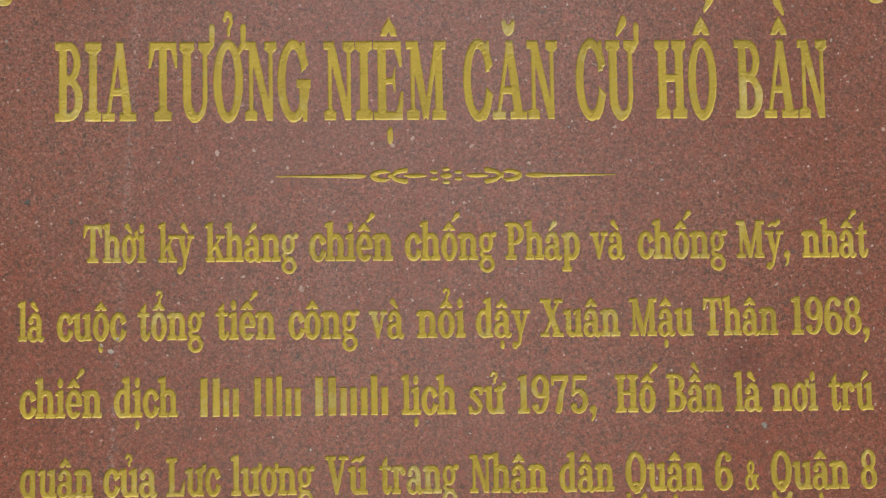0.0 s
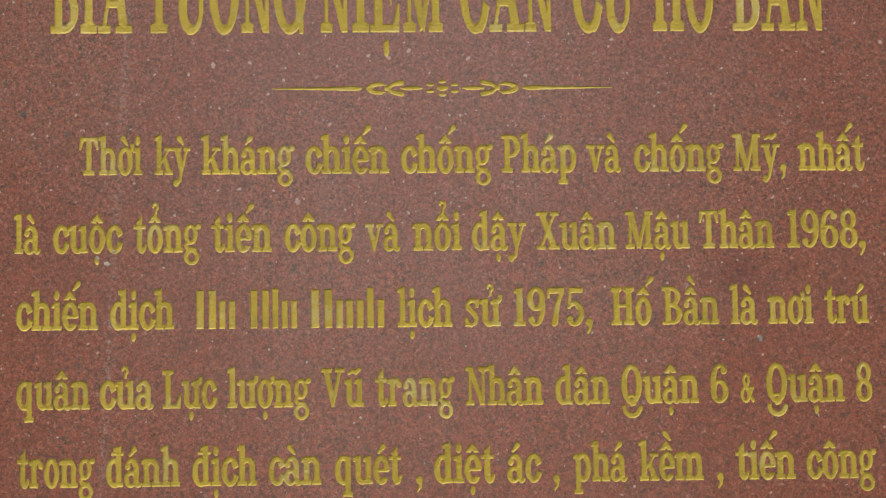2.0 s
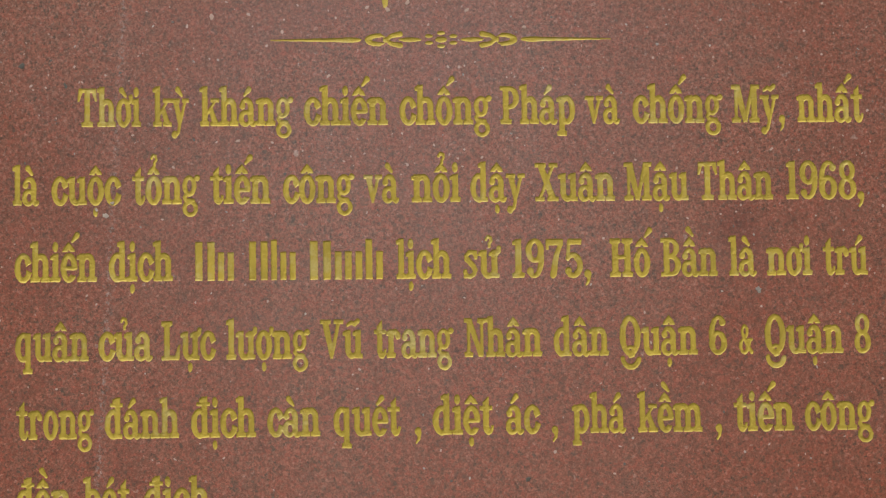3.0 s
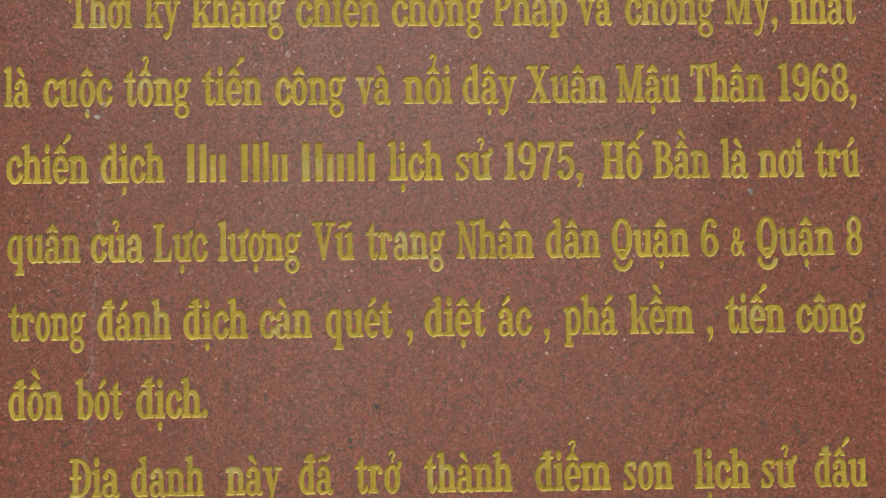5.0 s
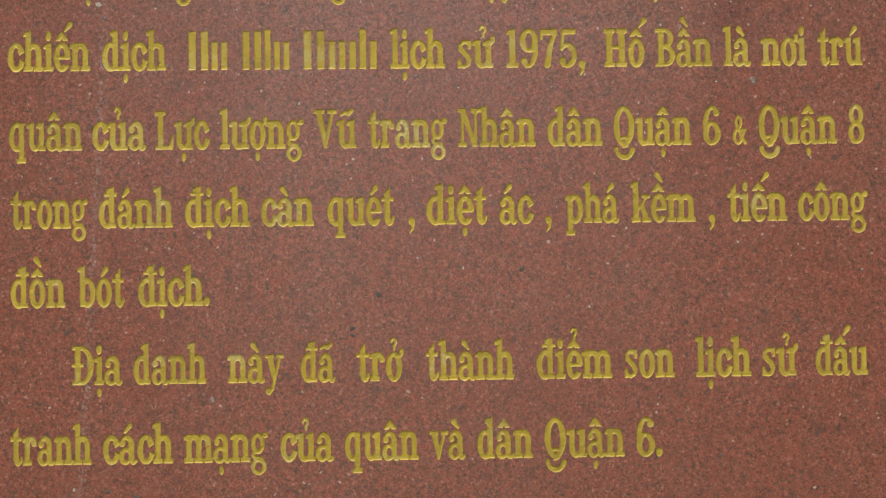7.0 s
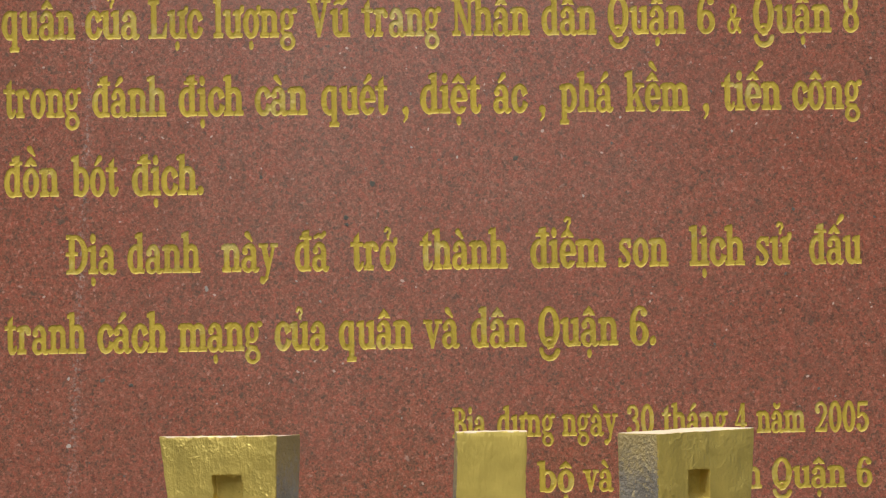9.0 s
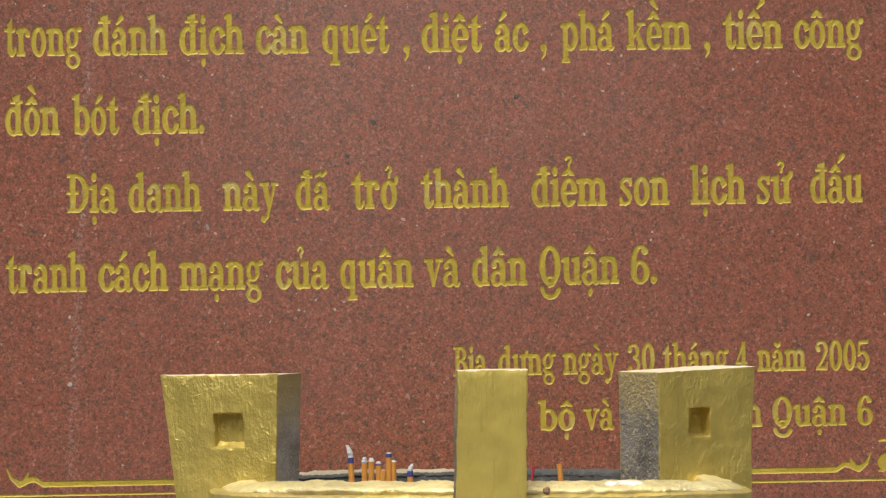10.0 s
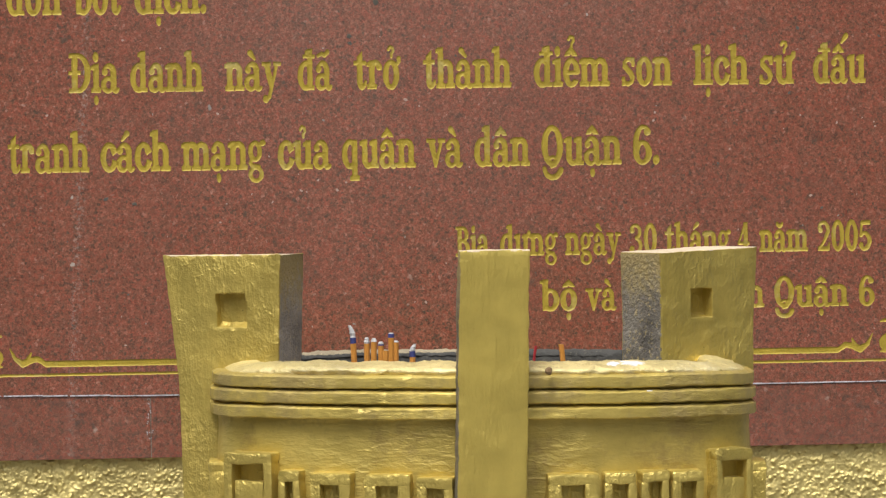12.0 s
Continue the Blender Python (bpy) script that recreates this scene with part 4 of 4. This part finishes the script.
# ---- wall behind, rough and gold under the plaque ----
bm = bmesh.new()
box(bm, -1.6, 2.1, 0.026, 0.25, 0.0, 3.3)
wall = part("wall_north", bm, plaster_mat)
tagged(wall, "masonry wall behind the plaque", "wall", kind="structure")
nx, nz = 1300, 172
verts, faces = [], []
for j in range(nz + 1):
    for i in range(nx + 1):
        x, zc = -0.56 + 1.64 * i / nx, 0.93 + 0.225 * j / nz
        p = Vector((x, 0, zc * 1.15))
        bend = noise.noise_vector(p * 70) * 0.0035
        # round nubs of two sizes thrown on a fine-grained coat
        near, spots = noise.voronoi(p * 150 + bend * 150)
        own = noise.cell(spots[0] * 7.3)
        lump = max(0.0, 1 - (near[0] / (0.24 + 0.22 * abs(own))) ** 2) ** 0.8 * 0.0028 * (0.4 + abs(own))
        near, spots = noise.voronoi(p * 235 + bend * 200)
        lump += max(0.0, 1 - (near[0] / 0.48) ** 2) * 0.0015
        lump += noise.fractal(p * 62, 0.8, 2.0, 4) * 0.0020
        verts.append((x, 0.0115 - lump, zc))
for j in range(nz):
    for i in range(nx):
        a = j * (nx + 1) + i
        faces.append((a, a + 1, a + nx + 2, a + nx + 1))
stucco = link_mesh("rough_render", verts, faces, wall_gold, wall, "gold-painted pebbly render", smooth=True)

# ---- the incense urn ----
UX, UY, UA, UB = 0.2478, -0.65, 0.2888, 0.149
urn = thing("incense_urn", "large gold-painted cement incense urn with two square ears", "incense urn", at=(UX, UY, 0))

LEAN = 0.009  # its rim runs down to one side
SKEW = 0.09   # the urn stands a little askew


def plan_curve(steps):
    """The urn's plan, a rounded oblong with a slightly swelling front: points and outward normals, evenly spaced."""
    th = np.linspace(0, 2 * np.pi, 24001)
    c, s = np.cos(th), np.sin(th)
    x = UA * np.sign(c) * np.abs(c) ** 0.25
    x = np.where(x > 0, x * 1.012, x)
    y = UB * np.sign(s) * np.abs(s) ** 0.25
    y = y + np.sign(y) * 0.055 * (1 - (x / UA) ** 2) - SKEW * x
    run = np.concatenate([[0], np.cumsum(np.hypot(np.diff(x), np.diff(y)))])
    at = np.linspace(0, run[-1], steps + 1)[:-1]
    px, py = np.interp(at, run, x), np.interp(at, run, y)
    tx, ty = np.roll(px, -1) - np.roll(px, 1), np.roll(py, -1) - np.roll(py, 1)
    ln = np.hypot(tx, ty)
    return list(zip(px, py, ty / ln, -tx / ln))


PLAN = plan_curve(640)


def lathe(profile):
    """profile: (offset outwards from the plan, height)."""
    bm = bmesh.new()
    n = len(PLAN)
    rows = [[bm.verts.new((x + nx_ * r, y + ny_ * r, zc)) for x, y, nx_, ny_ in PLAN] for r, zc in profile]
    for lo, hi in zip(rows, rows[1:]):
        for k in range(n):
            bm.faces.new((lo[k], lo[(k + 1) % n], hi[(k + 1) % n], hi[k]))
    return bm


bm = lathe([(-0.09, 0.86), (-0.04, 0.90), (-0.014, 0.97), (-0.005, 1.06)] + [(-0.004, 1.10 + 0.012 * k) for k in range(13)] + [(-0.004, 1.285)])
for v in bm.verts:
    v.co.x *= 1.022 if v.co.x > 0 else 1.018
wobble(bm, 0.0022, 16)
wobble(bm, 0.0012, 45)
bowl = part("bowl", bm, urn_gold, urn, smooth=True)


def band_profile(z0, z1, r):
    return [(r - 0.016, z0), (r - 0.0012, z0), (r, z0 + 0.0012), (r + 0.0003, (z0 + z1) / 2), (r, z1 - 0.0030), (r - 0.0008, z1 - 0.0022), (r - 0.0052, z1), (r - 0.016, z1 + 0.0004)]


for z0, z1, r in ((1.2405, 1.2545, 0.0088), (1.2570, 1.2710, 0.0085), (1.2735, 1.2880, 0.0070)):
    bm = lathe(band_profile(z0, z1, r))
    wobble(bm, 0.0010, 24, z0 * 50)
    wobble(bm, 0.0006, 90, z0 * 70)
    wobble(bm, 0.0005, 260, z0 * 30)
    for v in bm.verts:
        v.co.z -= LEAN * v.co.x
    part("rim_band", bm, band_gold, bowl, smooth="edges")
bm = lathe([(-0.006, 1.280), (0.0015, 1.2895), (0.0022, 1.2915), (0.0008, 1.2935), (-0.008, 1.2965), (-0.018, 1.2992), (-0.030, 1.3008), (-0.037, 1.3004), (-0.041, 1.2975), (-0.042, 1.294)])
wobble(bm, 0.0018, 20)
wobble(bm, 0.0012, 75)
wobble(bm, 0.0013, 210)
for v in bm.verts:
    # lower at the back, lower and drawn in towards the ends
    v.co.z -= LEAN * v.co.x
    v.co.x -= (0.005 if v.co.x > 0 else -0.010) * min(1.0, max(0.0, (abs(v.co.x) - 0.19) / 0.08))
    v.co.z -= 0.0055 * min(1.0, max(0.0, (v.co.y - 0.02) / 0.1)) + 0.0045 * min(1.0, max(0.0, (abs(v.co.x) - 0.17) / 0.1))
bm.normal_update()
for k, f in enumerate(bm.faces):
    if f.calc_center_median().y > 0.06:
        f.material_index = 2 if k // len(PLAN) in (5, 6, 7) and f.calc_center_median().x < 0.0 else 1
lip_surface = BVHTree.FromBMesh(bm)
part("rim_lip", bm, [lip_gold, soot, rim_cement], urn, "thick sloping gold lip, sooty at the back", smooth=True)
bm = lathe([(-0.0405, 1.2900), (-0.042, 1.285), (-0.043, 1.25), (-0.046, 1.20)])
wobble(bm, 0.0012, 30)
part("inner_wall", bm, soot, urn, "dark sooty cement inside", smooth=True)


def pale_cap(bm, index, z_top):
    """The worn top of an upright piece, where the paint has gone."""
    bmesh.ops.recalc_face_normals(bm, faces=bm.faces)
    for f in bm.faces:
        if f.normal.z > 0.35 and f.calc_center_median().z > z_top - 0.004:
            f.material_index = index


def ear(bare, width, thick, z_top, hole, flare_l, flare_r, recess, seed, z_low=0.95, sill=1.0, crust=1.0, drop=-0.0006, tilt=0.0):
    """A thick upright slab that widens to the top, with a square recess in its front. Origin: middle of the front at height 0."""
    bm = bmesh.new()
    nu = 44
    u_marks = sorted(set([k / nu for k in range(nu + 1)] + [hole[0], hole[1]]))
    z_marks = sorted(set([z_low + (z_top - z_low) * k / 100 for k in range(101)] + [hole[2], hole[3]]))

    def place(u, zc, y):
        k = max(0.0, min(1.0, (zc - 1.13) / (z_top - 1.13))) ** 2.4
        left, right = -width / 2 + flare_l * (1 - k), width / 2 - flare_r * (1 - k)
        return (left + (right - left) * u, y, zc)
    front, back = {}, {}
    for u in u_marks:
        for zc in z_marks:
            front[u, zc] = bm.verts.new(place(u, zc, 0))
            back[u, zc] = bm.verts.new(place(u, zc, thick))
    inner = {}

    def floor_vert(u, zc):
        if (u, zc) not in inner:
            rise = (zc - hole[2]) / (hole[3] - hole[2])   # the floor of the recess slopes out towards its sill
            inner[u, zc] = bm.verts.new(place(u, zc, recess * (sill + (1 - sill) * min(1.0, rise * 6.0))))
        return inner[u, zc]
    for u0, u1 in zip(u_marks, u_marks[1:]):
        for za, zb in zip(z_marks, z_marks[1:]):
            in_hole = hole[0] <= u0 and u1 <= hole[1] and hole[2] <= za and zb <= hole[3]
            if in_hole:
                bm.faces.new([floor_vert(u, zc) for u, zc in ((u0, za), (u1, za), (u1, zb), (u0, zb))])
                for cond, p, q in ((u0 == hole[0], (u0, za), (u0, zb)), (u1 == hole[1], (u1, za), (u1, zb)), (za == hole[2], (u0, za), (u1, za)), (zb == hole[3], (u0, zb), (u1, zb))):
                    if cond:
                        bm.faces.new((front[p], front[q], floor_vert(*q), floor_vert(*p)))
            else:
                bm.faces.new([front[p] for p in ((u0, za), (u1, za), (u1, zb), (u0, zb))])
            bm.faces.new([back[p] for p in ((u0, za), (u0, zb), (u1, zb), (u1, za))])
    sides, rim = [], {}
    for za, zb in zip(z_marks, z_marks[1:]):
        for u in (0.0, 1.0):
            u = u_marks[0] if u == 0 else u_marks[-1]
            lip = [bm.verts.new(place(u, zc, 0.0030)) if (u, zc) not in rim else rim[u, zc] for zc in (za, zb)]
            rim[u, za], rim[u, zb] = lip
            sides.append((u, bm.faces.new((front[u, za], front[u, zb], lip[1], lip[0]))))
            sides.append((u, bm.faces.new((lip[0], lip[1], back[u, zb], back[u, za]))))
    for u0, u1 in zip(u_marks, u_marks[1:]):
        for zc in (z_marks[0], z_marks[-1]):
            ends = [rim[u1, zc]] if u1 == u_marks[-1] else []
            first = [rim[u0, zc]] if u0 == u_marks[0] else []
            bm.faces.new([front[u0, zc], front[u1, zc], *ends, back[u1, zc], back[u0, zc], *first])
    for u, f in sides:
        f.material_index = 1 if u == bare else 0
    bmesh.ops.recalc_face_normals(bm, faces=bm.faces)
    sharp = [e for e in bm.edges if len(e.link_faces) == 2 and e.calc_face_angle() > 1.0]
    bmesh.ops.bevel(bm, geom=sharp, offset=0.0011, segments=2, affect="EDGES", profile=0.6)
    for v in bm.verts:
        if v.co.z > z_top - 0.001 and v.co.y > thick / 2:
            v.co.z -= drop
    for v in bm.verts:
        # the top runs down a little to one side
        v.co.z -= tilt * (0.5 - v.co.x / width) * max(0.0, (v.co.z - 1.375) / (z_top - 1.375))
    wobble(bm, 0.0010, 20, seed)
    wobble(bm, 0.0005, 90, seed + 3)
    # crusty edges, above all round the recess, with a thick drip along its sill
    for v in bm.verts:
        u = (v.co.x + width / 2) / width
        if hole[0] < u < hole[1] and v.co.y < 0.004 and hole[2] - 0.0055 < v.co.z < hole[2] + 0.001:
            v.co.y -= 0.0012 * crust
        near = max(hole[0] - u, u - hole[1], (hole[2] - v.co.z) / width, (v.co.z - hole[3]) / width)
        edge = min(abs(v.co.x + width / 2), abs(v.co.x - width / 2), abs(v.co.z - z_top)) < 0.012
        v.co += noise.noise_vector(v.co * 150 + Vector((seed, 2, 0))) * crust * (0.0016 if near < 0.03 else 0.0008 if edge else 0.0004)
    pale_cap(bm, 2, z_top)
    # a thin line of thick, shiny paint down the front corner on the bare side
    for f in bm.faces:
        if f.material_index == 1 and all(v.co.z > 1.2 and v.co.y < 0.006 for v in f.verts) and rng.random() < 0.8:
            f.material_index = 0
    return bm


bm = ear(1.0, 0.143, 0.070, 1.4165, (0.425, 0.70, 1.3355, 1.3735), 0.021, 0.006, 0.013, 1.0, sill=0.45, drop=0.0016)
ob = part("ear", bm, [ear_gold, cement, pale_top], urn, "gold ear with a square recess and a bare grey side", smooth="edges")
ob.matrix_basis = pose(-0.0355 - UX, -0.03, 0, 0, 0, -22.7)
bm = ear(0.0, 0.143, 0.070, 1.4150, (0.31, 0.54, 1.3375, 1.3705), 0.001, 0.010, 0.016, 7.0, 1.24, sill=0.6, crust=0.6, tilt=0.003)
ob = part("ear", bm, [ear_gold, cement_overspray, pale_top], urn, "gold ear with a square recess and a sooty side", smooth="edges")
ob.matrix_basis = pose(0.5125 - UX, -0.03, 0, 0, 0, 33)

# the upright bar on the front
bm = bmesh.new()
box(bm, -0.0370, 0.0370, 0.0, 0.045, 0.95, 1.4220, 0.0018)
bmesh.ops.subdivide_edges(bm, edges=[e for e in bm.edges if e.calc_length() > 0.3], cuts=90)
bmesh.ops.subdivide_edges(bm, edges=[e for e in bm.edges if abs(e.verts[0].co.x - e.verts[1].co.x) > 0.05], cuts=10)
for v in bm.verts:
    v.co.x += 0.026 * (v.co.z - 1.4220)
wobble(bm, 0.0011, 22, 5)
wobble(bm, 0.0006, 110, 9)
for v in bm.verts:
    if v.co.z > 1.405 or abs(v.co.x) > 0.03:
        v.co += noise.noise_vector(v.co * 170) * 0.0009
pale_cap(bm, 1, 1.4220)
# the bar's left face takes the darker cement
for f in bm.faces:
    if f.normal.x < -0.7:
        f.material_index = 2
ob = part("front_bar", bm, [post_gold, pale_top, cement_overspray], urn, "smooth flat gold bar with a dark side rising over the rim", smooth="edges")
ob.matrix_basis = pose(0.2543 - UX, -0.25, 0)


def relief(x, width, z_top, height, depth=0.015, block=False, side=0):
    """A raised square fret on the bowl: a thick frame open below, some with a smaller block in it. x: from the urn's middle; side: -1, 1 on its ends."""
    bm = bmesh.new()
    w, t = width / 2, (width * 0.18 if block else max(0.0085, width * 0.27))
    box(bm, -w, w, -depth, 0.02, z_top - 0.0125, z_top, 0.003)
    box(bm, -w, -w + t, -depth * 0.97, 0.02, z_top - height, z_top - 0.0105, 0.0022)
    box(bm, w - t, w, -depth * 0.97, 0.02, z_top - height, z_top - 0.0105, 0.0022)
    box(bm, -w + 0.002, w - 0.002, -depth * 0.05, 0.02, z_top - height, z_top - 0.004, 0.001)
    if block:
        box(bm, -w * 0.60, w * 0.60, -depth * 0.85, 0.02, z_top - height, z_top - 0.031, 0.0022)
    bmesh.ops.subdivide_edges(bm, edges=[e for e in bm.edges if e.calc_length() > 0.006], cuts=3, use_grid_fill=True)
    wobble(bm, 0.0016, 45, x * 90)
    wobble(bm, 0.0010, 130, x * 50)
    wobble(bm, 0.0007, 330, x * 20)
    ob = part("relief_fret", bm, ear_gold, bowl, smooth="edges")
    if side:
        ob.matrix_basis = pose(side * UA, x - SKEW * side * UA, 0, 0, 0, 90 * side)
        return
    k = min(PLAN, key=lambda p: abs(p[0] - x) + (10 if p[1] > 0 else 0))
    ob.matrix_basis = pose(x, k[1], 0, 0, 0, (0.8 if block else 1.0) * math.degrees(math.atan2(k[2], -k[3])))


relief(-0.2485, 0.0580, 1.2055, 0.09, 0.02, True)
relief(-0.2080, 0.0262, 1.1870, 0.07, 0.015)
relief(-0.1655, 0.0455, 1.1845, 0.07, 0.015)
relief(-0.1055, 0.0500, 1.1835, 0.07, 0.015)
relief(-0.0560, 0.0400, 1.1800, 0.07, 0.015)
relief(0.0883, 0.0548, 1.1820, 0.07, 0.015)
relief(0.1383, 0.0348, 1.1822, 0.07, 0.015)
relief(0.1756, 0.0313, 1.1828, 0.07, 0.015)
relief(0.2104, 0.0360, 1.1820, 0.07, 0.015)
relief(0.2582, 0.0456, 1.2030, 0.09, 0.02, True)
relief(-0.10, 0.05, 1.192, 0.08, 0.011, False, -1)
relief(-0.10, 0.05, 1.186, 0.08, 0.019, False, 1)
# pedestal and ash
bm = bmesh.new()
box(bm, UX - 0.34, UX + 0.34, UY - 0.34, UY + 0.34, 0.0, 0.862, 0.008)
pedestal = part("pedestal", bm, plaster_mat)
tagged(pedestal, "plain plastered pedestal under the incense urn", "pedestal")
bm = bmesh.new()
bmesh.ops.create_grid(bm, x_segments=60, y_segments=40, size=1.0)
for v in bm.verts:
    v.co = Vector((v.co.x * 0.225, v.co.y * 0.118, 1.266))
wobble(bm, 0.004, 30)
ash = part("ash_bed", bm, ash_bed_mat, None, smooth=True)
ash.location = (UX, UY, 0)
tagged(ash, "grey incense ash filling the urn", "ash", kind="stuff")


def rod(bm, r, z0, z1, bend=0.0, steps=10, rows=4, uneven=0.0, taper=0.0):
    rings = []
    for k in range(rows + 1):
        zc = z0 + (z1 - z0) * k / rows
        rr = r * (1 - taper * (k / rows) ** 2) * (1 + uneven * noise.noise(Vector((zc * 900, r * 5000, 1))))
        off = bend * (k / rows) ** 2
        rings.append([bm.verts.new((off + rr * math.cos(2 * math.pi * i / steps), rr * math.sin(2 * math.pi * i / steps), zc)) for i in range(steps)])
    for a, b in zip(rings, rings[1:]):
        for i in range(steps):
            bm.faces.new((a[i], a[(i + 1) % steps], b[(i + 1) % steps], b[i]))
    bm.faces.new(rings[-1])
    bm.faces.new(rings[0][::-1])


def stub(x, y, orange_to, blue, ash_len, bend=0.0, lean=0.0):
    t = thing("cigarette_stub", "burnt-down orange-tipped cigarette stub stuck upright in the ash", "cigarette", "stubs in the urn", at=(x, y, 1.262))
    t.rotation_euler = (0, radians(lean), 0)
    z0 = orange_to - 1.262
    bm = bmesh.new()
    rod(bm, 0.0033, 0.0, z0)
    part("filter", bm, filter_cork, t, smooth=False)
    if blue:
        bm = bmesh.new()
        rod(bm, 0.00345, z0 - 0.0005, z0 + blue)
        part("printed_ring", bm, stub_blue, t, "dark blue ring")
    if ash_len:
        bm = bmesh.new()
        rod(bm, 0.0032, z0 + blue, z0 + blue + ash_len, bend, rows=8, uneven=0.35, taper=0.5)
        part("ash_tip", bm, stub_ash, t, "pale burnt ash tip")


stub(0.1129, -0.66, 1.3148, 0.006, 0.014, -0.0035, -2)
stub(0.1277, -0.62, 1.3119, 0, 0.007, 0, 0)
stub(0.1325, -0.68, 1.3168, 0, 0.004, 0, 1)
stub(0.1429, -0.64, 1.3107, 0.001, 0.003, 0, 0)
stub(0.1442, -0.70, 1.3075, 0, 0, 0, 2)
stub(0.1537, -0.66, 1.3205, 0.004, 0.001, 0, 0)
stub(0.1594, -0.63, 1.3131, 0, 0.002, 0, 1)
stub(0.1775, -0.66, 1.2984, 0.006, 0.008, 0.003, 0)
t = thing("incense_stick", "broken orange incense stick standing in the ash", "incense stick", at=(0.3485, -0.66, 1.262))
bm = bmesh.new()
rod(bm, 0.0030, 0.0, 0.047, -0.003)
part("stick", bm, filter_cork, t)
t = thing("incense_stick", "thin dark red incense stick standing in the ash", "incense stick", at=(0.313, -0.66, 1.262))
bm = bmesh.new()
rod(bm, 0.0016, 0.0, 0.046, 0.004)
part("stick", bm, red_stick, t)


def on_lip(x, y):
    hit = lip_surface.ray_cast(Vector((x - UX, y - UY, 1.4)), Vector((0, 0, -1)))[0]
    return hit.z if hit else 1.29


for x, y, w, d, seed in ((0.3840, -0.841, 0.013, 0.014, 3), (0.4040, -0.837, 0.024, 0.015, 8)):
    # a torn flake that lies on the lip
    bm = bmesh.new()
    rings = []
    for share, lift in ((0.25, 0.0006), (0.5, 0.0006), (0.75, 0.0006), (1.0, 0.0005), (1.0, 0.0)):
        ring = []
        for k in range(20):
            a = 2 * math.pi * k / 20
            r = 0.5 * share * (1 + 0.75 * noise.noise(Vector((math.cos(a) * 2.2 + seed, math.sin(a) * 2.2, seed))))
            px, py = x + w * r * math.cos(a), y + d * r * math.sin(a)
            ring.append(bm.verts.new((px, py, on_lip(px, py) + lift)))
        rings.append(ring)
    bm.faces.new(rings[0])
    for one, two in zip(rings, rings[1:]):
        for k in range(20):
            bm.faces.new((one[k], one[k - 1], two[k - 1], two[k]))
    bmesh.ops.recalc_face_normals(bm, faces=bm.faces)
    tagged(part("paper_scrap", bm, white_scrap), "small torn white paper scrap on the gold rim", "paper scrap", "scraps on the urn")
bm = bmesh.new()
box(bm, -0.003, 0.003, -0.0015, 0.0015, 0.0, 0.0012, 0.0003)
wobble(bm, 0.0008, 260)
ob = part("paper_scrap", bm, white_scrap)
ob.location = (0.419, -0.8735, 1.2685)
tagged(ob, "tiny white paper scrap on a rim band", "paper scrap", "scraps on the urn")
bm = bmesh.new()
bmesh.ops.create_icosphere(bm, subdivisions=3, radius=0.0042)
wobble(bm, 0.0014, 220)
ob = part("clay_lump", bm, clay_lump, smooth=True)
ob.location = (0.3110, -0.876, on_lip(0.3110, -0.876) + 0.0022)
tagged(ob, "small dried brown clay lump on the gold rim", "lump")
# ---- ground, and plain unseen walls added to shape the light ----
bm = bmesh.new()
box(bm, -40, 40, -40, 20, -0.2, 0.0)
tagged(part("ground", bm, paving_mat), "grey concrete paving", "ground", kind="structure")
# added out of view: the gap mirrors as sheen along the plaque's middle
for x0, x1 in ((-14, -0.45), (2.1, 14)):
    bm = bmesh.new()
    box(bm, x0, x1, -13.3, -13.0, 0.0, 8.0)
    tagged(part("wall_south", bm, dark_plaster_mat), "plain dark wall added out of view to shape the light", "wall", kind="structure")
# added out of view to cut side light on the urn's ends
for name, x0, x1 in (("wall_west", -5.0, -4.7), ("wall_east", 5.2, 5.5)):
    bm = bmesh.new()
    box(bm, x0, x1, -12.99, 0.3, 0.0, 5.0)
    tagged(part(name, bm, dark_plaster_mat), "plain dark wall added out of view to shape the light", "wall", kind="structure")
